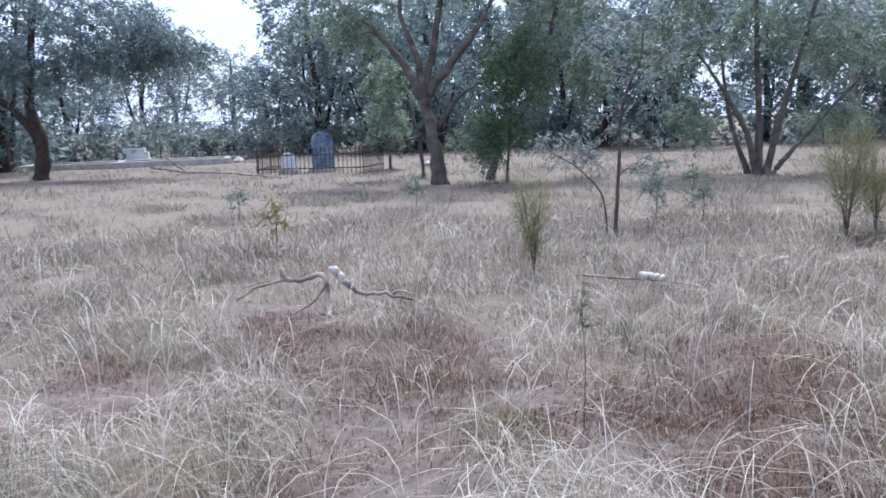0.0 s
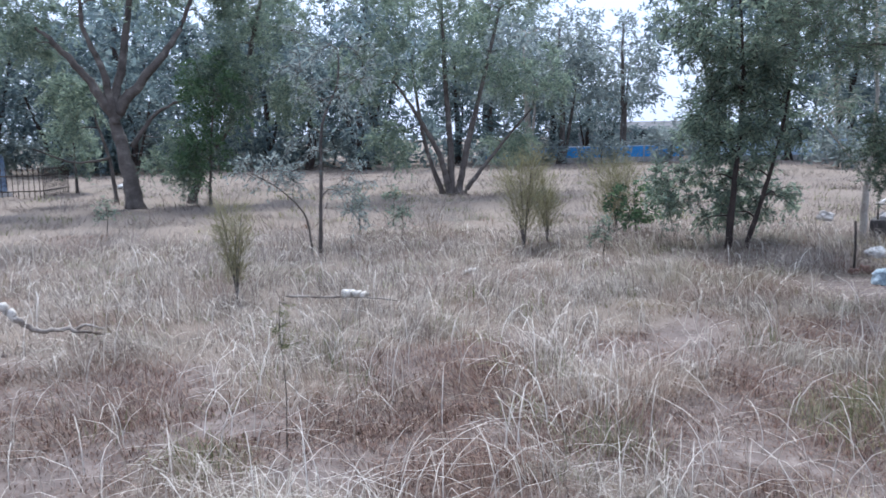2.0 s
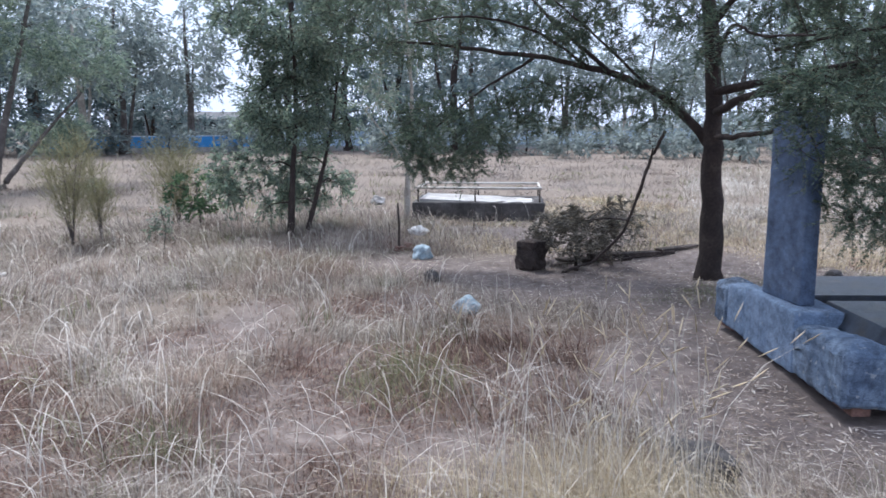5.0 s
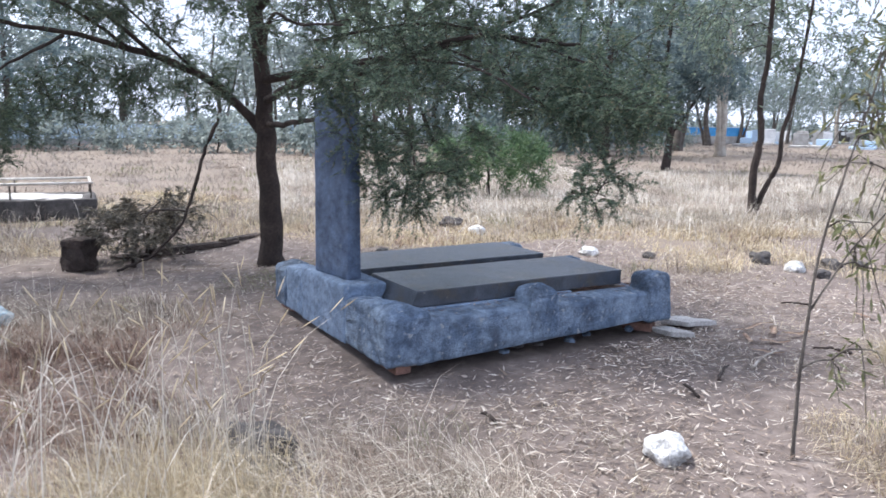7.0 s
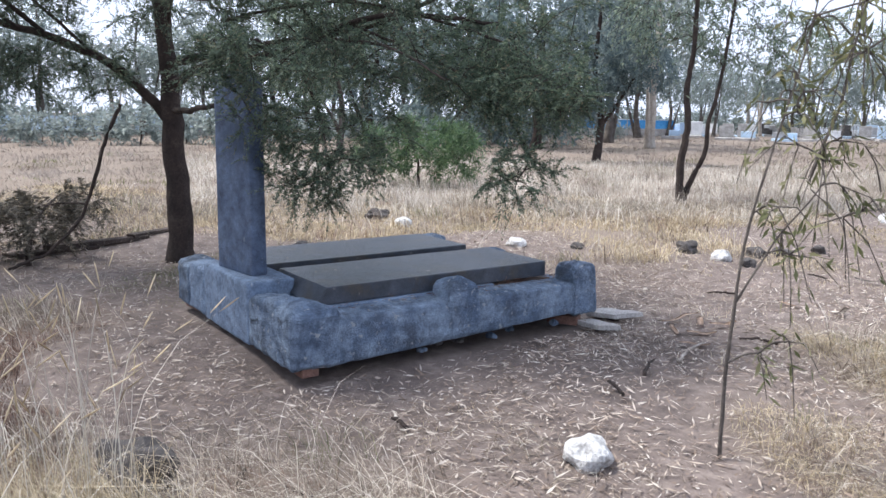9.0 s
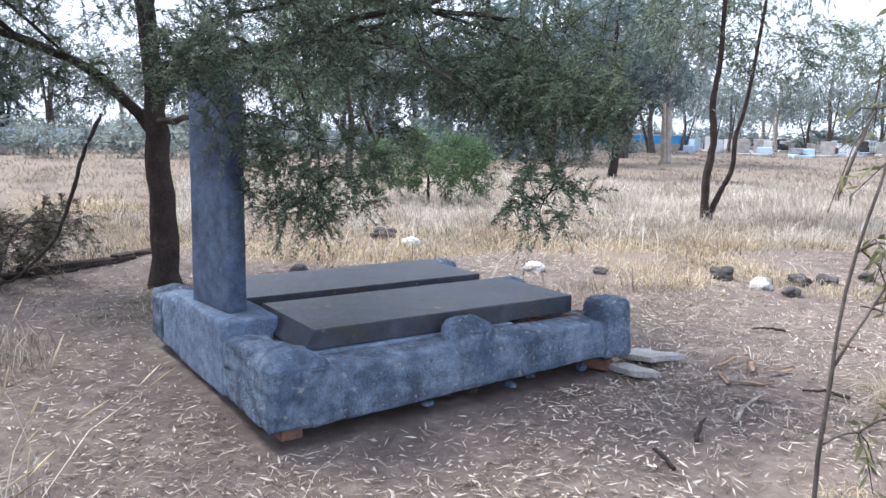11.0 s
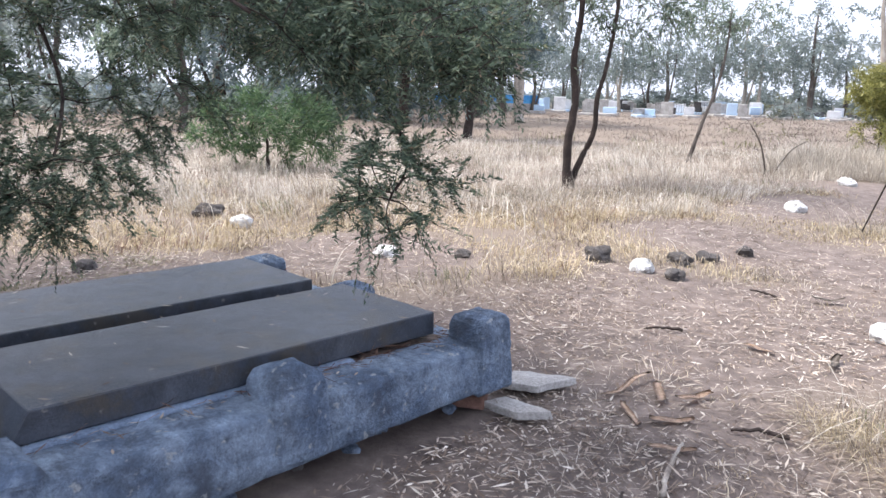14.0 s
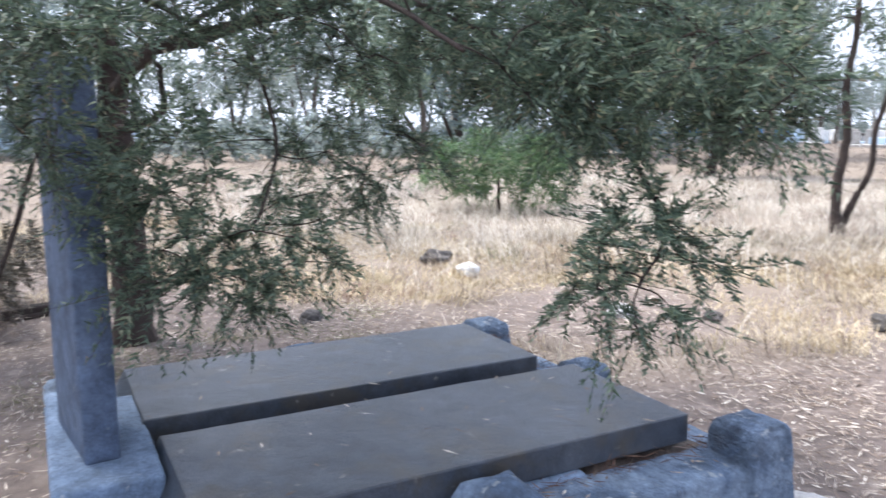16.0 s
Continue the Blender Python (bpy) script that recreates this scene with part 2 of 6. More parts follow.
BRICK = solid("old_red_brick", [(0.3, (0.12, 0.065, 0.05)), (0.6, (0.21, 0.115, 0.09)), (0.8, (0.30, 0.20, 0.17))], 12.0, 0.9, 80, 0.5, 0.006)
BARKSTRIP = solid("shed_bark", [(0.3, (0.42, 0.29, 0.21)), (0.55, (0.62, 0.47, 0.37)), (0.8, (0.74, 0.63, 0.54))], 9.0, 0.85, 80, 0.4, 0.004)
RUST = solid("weathered_iron", [(0.3, (0.035, 0.03, 0.028)), (0.6, (0.075, 0.06, 0.052)), (0.8, (0.14, 0.10, 0.085))], 14.0, 0.8, 90, 0.4, 0.003, None, 0.3)
PIPE = solid("pale_pipe", [(0.3, (0.42, 0.38, 0.34)), (0.6, (0.60, 0.57, 0.53)), (0.8, (0.68, 0.65, 0.61))], 9.0, 0.6, 60, 0.2, 0.002, (12.0, 0.66, (0.25, 0.14, 0.09)))
BLUE = solid("blue_painted_sheet", [(0.3, (0.03, 0.22, 0.55)), (0.6, (0.05, 0.32, 0.70)), (0.8, (0.12, 0.42, 0.76))], 0.7, 0.5, 20, 0.1, 0.002)
PALEBLUE = solid("pale_blue_sheet", [(0.3, (0.40, 0.56, 0.74)), (0.6, (0.55, 0.68, 0.82)), (0.8, (0.70, 0.78, 0.86))], 0.6, 0.6, 20, 0.1, 0.002)
MARBLE = solid("white_marble", [(0.3, (0.55, 0.56, 0.58)), (0.55, (0.72, 0.73, 0.75)), (0.8, (0.80, 0.80, 0.80))], 2.0, 0.6, 40, 0.2, 0.004)
STEEL = solid("galvanised_steel", [(0.3, (0.30, 0.33, 0.34)), (0.6, (0.42, 0.45, 0.46)), (0.8, (0.50, 0.52, 0.53))], 2.0, 0.5, 50, 0.1, 0.002, None, 0.5)
ROOF = solid("grey_roof_sheet", [(0.3, (0.20, 0.20, 0.21)), (0.6, (0.28, 0.28, 0.29)), (0.8, (0.36, 0.36, 0.37))], 0.4, 0.6, 8, 0.2, 0.01)
WALLPAINT = solid("grey_wall", [(0.3, (0.16, 0.16, 0.165)), (0.6, (0.22, 0.22, 0.225)), (0.8, (0.28, 0.28, 0.28))], 0.5, 0.8, 9, 0.2, 0.01)
GLASS, _n, _l, _b = material("dark_window_glass")
_b.inputs["Base Color"].default_value, _b.inputs["Roughness"].default_value = (0.03, 0.035, 0.04, 1), 0.08


# ---- building helpers ----
def gz(x, y):
    """The ground's height."""
    return 0.035 * np.sin(0.83 * x + 0.6) * np.sin(0.71 * y + 1.1) + 0.02 * np.sin(1.9 * x + 2.0 * y) - 0.015


def soup(name, verts, tris, mat, parent=None, smooth=False):
    """A mesh object of triangles from numpy arrays."""
    verts, tris = np.asarray(verts, np.float32), np.asarray(tris, np.int32)
    me = bpy.data.meshes.new(name)
    me.vertices.add(len(verts))
    me.vertices.foreach_set("co", verts.ravel())
    me.loops.add(tris.size)
    me.loops.foreach_set("vertex_index", tris.ravel())
    me.polygons.add(len(tris))
    me.polygons.foreach_set("loop_start", np.arange(0, tris.size, 3, dtype=np.int32))
    if smooth:
        me.polygons.foreach_set("use_smooth", np.ones(len(tris), bool))
    me.update(calc_edges=True)
    me.materials.append(mat)
    ob = new(name, me)
    ob.parent = parent
    return ob


def part(name, bm, mat, parent=None, label="", smooth=False):
    me = bpy.data.meshes.new(name)
    bm.to_mesh(me)
    bm.free()
    me.materials.append(mat)
    if smooth:
        me.polygons.foreach_set("use_smooth", np.ones(len(me.polygons), bool))
    ob = new(name, me)
    ob.parent = parent
    return tagged(ob, label)


def thing(name, label, category, group="", at=(0, 0, 0), rz=0.0, kind=""):
    e = new(name)
    e.matrix_basis = pose(*at, 0, 0, rz)
    return tagged(e, label, category, group, kind)


def box(lo, hi, bevel=0.0, cuts=0, rough=0.0, scale=6.0, bm=None, segs=2):
    """A box between two corners, with rounded edges and, with cuts, an uneven face."""
    own = bmesh.new()
    lo, hi = Vector(lo), Vector(hi)
    bmesh.ops.create_cube(own, size=1.0, matrix=Matrix.Translation((lo + hi) / 2) @ Matrix.Diagonal((*(hi - lo), 1)))
    if bevel:
        bmesh.ops.bevel(own, geom=own.edges[:], offset=bevel, segments=segs, profile=0.5, affect="EDGES")
    if cuts:
        long = max(hi - lo) / cuts
        for _ in range(5):
            cut = [e for e in own.edges if e.calc_length() > long * 1.4]
            if not cut:
                break
            bmesh.ops.subdivide_edges(own, edges=cut, cuts=1, use_grid_fill=True)
        bmesh.ops.triangulate(own, faces=[f for f in own.faces if len(f.verts) > 4])
    if rough:
        own.normal_update()
        for v in own.verts:
            k = noise.noise(v.co * scale) * 0.65 + noise.noise(v.co * scale * 3.1) * 0.35
            v.co += v.normal * k * rough
    if bm is None:
        return own
    tmp = bpy.data.meshes.new("tmp")
    own.to_mesh(tmp)
    own.free()
    bm.from_mesh(tmp)
    bpy.data.meshes.remove(tmp)
    return bm


def lump(r, seed, uneven=0.28, flat=0.75, sub=3):
    """A rock."""
    bm = bmesh.new()
    bmesh.ops.create_icosphere(bm, subdivisions=sub, radius=1.0)
    off = Vector((seed * 3.7, seed * 1.3, seed * 7.1))
    for v in bm.verts:
        k = 1 + uneven * noise.noise(v.co * 1.4 + off) + 0.12 * noise.noise(v.co * 4.5 + off)
        q = v.co * k
        v.co = Vector((q.x * r[0], q.y * r[1], max(q.z, -0.55) * r[2] * flat))
    return bm


def tube(points, radii, sides=7):
    """Triangles of a tapered, jointed tube."""
    P, R = np.asarray(points, float), np.asarray(radii, float)
    T = np.gradient(P, axis=0)
    T /= np.linalg.norm(T, axis=1, keepdims=True) + 1e-9
    ref = np.where(np.abs(T[:, 2:3]) > 0.9, np.array([[1.0, 0, 0]]), np.array([[0, 0, 1.0]]))
    A = np.cross(T, ref)
    A /= np.linalg.norm(A, axis=1, keepdims=True) + 1e-9
    B = np.cross(T, A)
    ang = np.linspace(0, 2 * np.pi, sides, endpoint=False)
    ring = A[:, None] * np.cos(ang)[None, :, None] + B[:, None] * np.sin(ang)[None, :, None]
    V = (P[:, None] + ring * R[:, None, None]).reshape(-1, 3)
    n, F = len(P), []
    i = np.arange(sides)
    j = (i + 1) % sides
    for k in range(n - 1):
        a, b, c, d = k * sides + i, k * sides + j, (k + 1) * sides + j, (k + 1) * sides + i
        F += [np.stack([a, b, c], 1), np.stack([a, c, d], 1)]
    V = np.vstack([V, P[:1], P[-1:]])
    F += [np.stack([j, i, np.full(sides, n * sides)], 1), np.stack([(n - 1) * sides + i, (n - 1) * sides + j, np.full(sides, n * sides + 1)], 1)]
    return V, np.vstack(F)


def joined(pieces):
    V, F, k = [], [], 0
    for v, f in pieces:
        V.append(v)
        F.append(f + k)
        k += len(v)
    return np.vstack(V), np.vstack(F)


def smoothed(points, n):
    """n points along a soft curve through the given ones."""
    P = np.asarray(points, float)
    t = np.linspace(0, len(P) - 1, n)
    k = np.clip(t.astype(int), 0, len(P) - 2)
    u = (t - k)[:, None]
    a, b, c, d = P[np.clip(k - 1, 0, None)], P[k], P[k + 1], P[np.clip(k + 2, None, len(P) - 1)]
    return 0.5 * (2 * b + (c - a) * u + (2 * a - 5 * b + 4 * c - d) * u ** 2 + (3 * b - a - 3 * c + d) * u ** 3)


def leaf_soup(P, D, length, width, rng, slim=False):
    """Pointed leaves at P along D: four corners each, two triangles; slim leaflets have three corners."""
    n = len(P)
    D = D / (np.linalg.norm(D, axis=1, keepdims=True) + 1e-9)
    S = np.cross(D, rng.normal(size=(n, 3)))
    S /= np.linalg.norm(S, axis=1, keepdims=True) + 1e-9
    L, W = np.broadcast_to(length, n)[:, None], np.broadcast_to(width, n)[:, None]
    if slim:
        V = np.stack([P + S * W / 2, P - S * W / 2, P + D * L], 1).reshape(-1, 3)
        return V, np.arange(n * 3).reshape(-1, 3)
    V = np.stack([P, P + D * L * 0.45 + S * W / 2, P + D * L, P + D * L * 0.45 - S * W / 2], 1).reshape(-1, 3)
    k = np.arange(n)[:, None] * 4
    F = np.stack([k + [0, 1, 2], k + [0, 2, 3]], 1).reshape(-1, 3)
    return V, F


def build_tree(name, label, category, stems, blobs, seed, bark, leaves, leaf=(0.09, 0.018), twigs=6, per_twig=16, spread=0.4, droop=0.35, limbs=(), group="", twig_bark=None, sides=8, bare=0.0, feather=False, fine=True):
    """A tree: stems and limbs given as (points, thick radius, thin radius); branches then reach for points in the blobs (middle, radii, count),
    and each carries a spray of leafy twigs."""
    rng = np.random.default_rng(seed)
    base = np.array(stems[0][0][0], float)
    root = thing(name, label, category, group, tuple(base))
    nodes, rad = [], []
    for kind, rows in (("trunk", stems), ("limb", limbs)):
        for pts, r0, r1 in rows:
            n = max(8, 5 * len(pts))
            c = smoothed(pts, n)
            c[1:-1] += rng.normal(0, r0 * (0.07 if kind == "trunk" else 0.16), (n - 2, 3))
            r = np.linspace(0, 1, n)
            r = r0 + (r1 - r0) * r ** 0.8
            if kind == "trunk":
                r[0] *= 1.35
                c[0, 2] -= 0.12
            r *= 1 + rng.normal(0, 0.06, n)
            soup(kind, *tube(c - base, r, sides), bark, root, True)
            nodes += list(c[n // 5:])
            rad += list(r[n // 5:])
    nodes, rad = np.array(nodes), np.array(rad)
    goals = []
    for mid, rr, count in blobs:
        d = rng.normal(size=(count, 3))
        d /= np.linalg.norm(d, axis=1, keepdims=True)
        goals.append(np.array(mid) + d * np.array(rr) * rng.uniform(0.25, 1.0, (count, 1)) ** 0.6)
    goals = np.vstack(goals)
    goals = goals[np.argsort([np.min(np.linalg.norm(nodes - g, axis=1)) for g in goals])]
    wood, P, D = [], [], []
    for g in goals:
        dist = np.linalg.norm(nodes - g, axis=1) + 0.35 * np.clip(nodes[:, 2] - g[2], 0, None)
        k = int(np.argmin(dist))
        a, ra = nodes[k], rad[k]
        mid = (a + g) / 2 + rng.normal(0, 0.08, 3) * np.linalg.norm(g - a) + np.array([0, 0, 0.10 * np.linalg.norm(g - a)])
        c = smoothed([a, mid, g], 7)
        r = np.linspace(max(0.005, min(ra * 0.55, 0.012 + 0.016 * np.linalg.norm(g - a))), 0.004, 7)
        if feather:
            r = np.linspace(max(0.0028, min(ra * 0.5, 0.005 + 0.012 * np.linalg.norm(g - a))), 0.0018, 7)
        wood.append(tube(c, r, 4 if feather else 5) if fine else tube(c[::2], r[::2] * 1.4, 3))
        nodes, rad = np.vstack([nodes, c[2:]]), np.r_[rad, r[2:]]
        out = g - a
        out /= np.linalg.norm(out) + 1e-9
        if rng.random() < bare:
            continue
        for _ in range(twigs):
            d = out * (0.35 if feather else 0.7) + rng.normal(0, 0.75, 3)
            d /= np.linalg.norm(d)
            ln = spread * rng.uniform(0.5, 1.25)
            s = np.linspace(0, 1, 5)[:, None]
            tw = g + d * s * ln + np.array([0, 0, -1.0]) * droop * ln * s ** 2
            if fine:
                wood.append(tube(tw[::4], np.array([0.0014, 0.0006]), 3) if feather else tube(tw[::2], np.linspace(0.0035, 0.0015, 3) * (1 + spread), 3))
            t = rng.uniform(0.08, 1.0, (per_twig, 1))
            p = g + d * t * ln + np.array([0, 0, -1.0]) * droop * ln * t ** 2
            side = rng.normal(0, 0.8, (per_twig, 3)) + d * 0.6 + np.array([0, 0, -droop])
            if feather:
                t = np.linspace(0.06, 1.0, per_twig)[:, None]
                p = g + d * t * ln + np.array([0, 0, -1.0]) * droop * ln * t ** 2
                s0 = np.cross(d, rng.normal(0, 0.35, 3) + np.array([0, 0, 1.0]))
                s0 /= np.linalg.norm(s0) + 1e-9
                side = s0 * np.where(np.arange(per_twig) % 2, 1.0, -1.0)[:, None] + d * 0.75 + rng.normal(0, 0.18, (per_twig, 3)) + np.array([0, 0, -0.2])
                p = p - rng.normal(0, spread * 0.03, p.shape)
            P.append(p + rng.normal(0, 0.0 if feather else spread * 0.05, p.shape))
            D.append(side)
    V, F = joined(wood)
    tagged(soup("branchwork", V - base, F, twig_bark or bark, root, True), kind="stuff")
    if P:
        P, D = np.vstack(P), np.vstack(D)
        V, F = leaf_soup(P, D, leaf[0] * rng.uniform(0.6, 1.35, len(P)), leaf[1] * rng.uniform(0.7, 1.3, len(P)), rng, feather)
        tagged(soup("crown", V - base, F, leaves, root), kind="stuff")
    return root


def needle_bush(name, label, at, height, radius, count, seed, mat, stem_mat, category="shrub", length=0.22, width=0.006):
    """A feathery upright shrub: thin stems and steep needles."""
    rng = np.random.default_rng(seed)
    z0 = float(gz(at[0], at[1]))
    root = thing(name, label, category, "", (*at, z0))
    tips = []
    for k in range(6):
        a, q = rng.uniform(0, 6.28), radius * rng.uniform(0.1, 0.95)
        tip = np.array([np.cos(a) * q, np.sin(a) * q, height * rng.uniform(0.5, 0.98)])
        c = smoothed([(0, 0, -0.05), tip * (0.3, 0.3, 0.45), tip], 8)
        soup("stem", *tube(c, np.linspace(0.008, 0.002, 8) * (0.6 + height * 0.5), 5), stem_mat, root, True)
        tips.append(c)
    c = np.vstack(tips)
    pick = c[rng.integers(0, len(c), count)]
    low = 0.10 + 0.25 * rng.random(count)
    P = pick + rng.normal(0, 1, (count, 3)) * np.array([radius * 0.26, radius * 0.26, height * 0.08])
    keep = P[:, 2] > low * height
    P = P[keep]
    D = np.stack([P[:, 0] * 0.8 / radius, P[:, 1] * 0.8 / radius, np.full(len(P), 1.1)], 1) + rng.normal(0, 0.65, P.shape)
    V, F = leaf_soup(P, D, length * rng.uniform(0.6, 1.3, len(P)), width, rng)
    tagged(soup("foliage", V, F, mat, root), kind="stuff")
    return root


def blade_soup(x, y, h, az, lean, w, levels=2):
    """Grass blades: bent, tapering strips; levels says how many rungs each has below its tip."""
    n = len(x)
    z = gz(x, y)
    d = np.stack([np.cos(az), np.sin(az), np.zeros(n)], 1)
    turn = az + np.pi / 2 + 0.6 * np.sin(np.arange(n) * 1.7)
    p = np.stack([np.cos(turn), np.sin(turn), np.zeros(n)], 1) * (w / 2)[:, None]
    b = np.stack([x, y, z - 0.02], 1)
    up = np.array([0, 0, 1.0])
    l, H = lean[:, None], h[:, None]
    top = np.clip(1.0 - 0.45 * l ** 1.5, 0.10, 1)

    def at(s):
        return b + d * H * l * 0.95 * s ** 1.8 + up * H * (1.45 * s - (1.45 - top) * s ** 2 * 1.0)

    rungs = []
    for k in range(levels):
        s = k / levels
        rungs += [at(s) - p * (1 - 0.4 * s), at(s) + p * (1 - 0.4 * s)]
    V = np.stack(rungs + [at(1.0)], 1).reshape(-1, 3)
    m = 2 * levels + 1
    k = np.arange(n)[:, None] * m
    F = []
    for r in range(levels - 1):
        q = 2 * r
        F += [k + [q, q + 1, q + 3], k + [q, q + 3, q + 2]]
    F.append(k + [m - 3, m - 2, m - 1])
    return V, np.stack(F, 1).reshape(-1, 3)


# ---- the ground ----
BARE = ((6.2, 0.1, 2.75), (8.2, 3.4, 2.4), (8.2, -2.5, 1.9), (10.6, -4.4, 1.5), (13.6, -7.0, 1.6), (16.0, -9.3, 1.7), (4.5, -0.6, 1.2), (10.2, 6.0, 1.2), (7.4, 5.6, 0.7), (10.0, -0.2, 1.2))


def bare(x, y):
    """How bare the earth lies: 1 on the trodden soil round the grave, 0 in the meadow."""
    out = np.zeros(np.shape(x))
    wob = 0.35 * np.sin(1.7 * x + 0.9 * y) + 0.25 * np.sin(3.1 * y - 1.3 * x)
    for cx, cy, r in BARE:
        d = np.hypot(x - cx, y - cy) + wob
        out = np.maximum(out, np.clip((r + 0.45 - d) / 0.9, 0, 1))
    return out


# brown openings; those beyond x = 2.5 also darken the grass for tree shade
HOLLOWS = ((0.1, 4.2, 0.5), (1.4, 3.75, 0.55), (-0.7, 3.1, 0.45), (-0.6, 5.5, 0.55), (3.4, 3.3, 0.6), (2.75, 2.15, 0.7), (-2.4, 4.6, 0.5), (2.1, 5.3, 0.5), (-1.7, 6.6, 0.5), (1.7, 2.4, 0.4), (3.9, 5.0, 0.5), (4.4, 2.9, 0.5), (3.9, 3.45, 0.5), (4.9, 2.9, 0.45), (2.9, 2.8, 0.45), (3.75, 2.3, 0.4), (1.35, 4.45, 0.4), (-0.2, 4.75, 0.4), (2.4, 3.45, 0.35), (5.4, 4.6, 0.4))


def hollow(x, y):
    """Where the tall grass opens on low brown thatch: 1 in the middle of an opening."""
    out = np.zeros(np.shape(x))
    wob = 0.16 * np.sin(4.1 * x + 1.9 * y) + 0.12 * np.sin(5.3 * y - 2.7 * x)
    for cx, cy, r in HOLLOWS:
        out = np.maximum(out, np.clip((r + 0.33 - np.hypot((x - cx) * 0.75, y - cy) - wob) / 0.4, 0, 1))
    return out


def make_ground():
    far = np.array([40.0, 70, 120, 220, 420, 800])
    xs = np.r_[-far[::-1], np.arange(-30, -6, 2.0), np.arange(-6, 18, 0.16), np.arange(18, 40, 2.0), far]
    ys = np.r_[-far[::-1], np.arange(-30, -9, 2.0), np.arange(-9, 14, 0.16), np.arange(14, 40, 2.0), far]
    X, Y = np.meshgrid(xs, ys)
    Z = gz(X, Y)
    fine = (np.abs(X - 6) < 12) & (np.abs(Y - 2.5) < 11.4)
    bump = np.array([noise.noise((x * 2.2, y * 2.2, 0.3)) * 0.022 + noise.noise((x * 6.0, y * 6.0, 4.1)) * 0.009 if f else 0.0 for x, y, f in zip(X.ravel(), Y.ravel(), fine.ravel())])
    Z = Z + bump.reshape(X.shape)
    nx, ny = len(xs), len(ys)
    i, j = np.meshgrid(np.arange(nx - 1), np.arange(ny - 1))
    a = (j * nx + i).ravel()
    F = np.vstack([np.stack([a, a + 1, a + nx + 1], 1), np.stack([a, a + nx + 1, a + nx], 1)])
    ob = soup("ground", np.stack([X.ravel(), Y.ravel(), Z.ravel()], 1), F, GROUND, None, True)
    at = ob.data.attributes.new("litter", "FLOAT", "POINT")
    at.data.foreach_set("value", np.maximum(bare(X.ravel(), Y.ravel()), 0.9 * hollow(X.ravel(), Y.ravel())).astype(np.float32))
    tagged(ob, "dry ground of grey-brown soil and matted straw", "ground", kind="structure")


make_ground()


# ---- the double grave ----
GB = Matrix(((0.765, 0.648, 0, 5.09), (0.645, -0.762, 0, 0.885), (0, 0, 1, 0.0), (0, 0, 0, 1)))
GRAVE_TURN = math.degrees(math.atan2(0.645, 0.765))
WIDE, LONG = 2.12, 2.40


def on_grave(name, label, category, group=""):
    """A thing in the grave's own axes: x along the head, y towards the foot (mirrored below), z up."""
    return thing(name, label, category, group, (5.09, 0.885, 0.0), GRAVE_TURN)


def gbox(lo, hi, **k):
    """A box in the grave's axes: the foot lies towards negative y there."""
    return box((lo[0], -hi[1], lo[2]), (hi[0], -lo[1], hi[2]), **k)


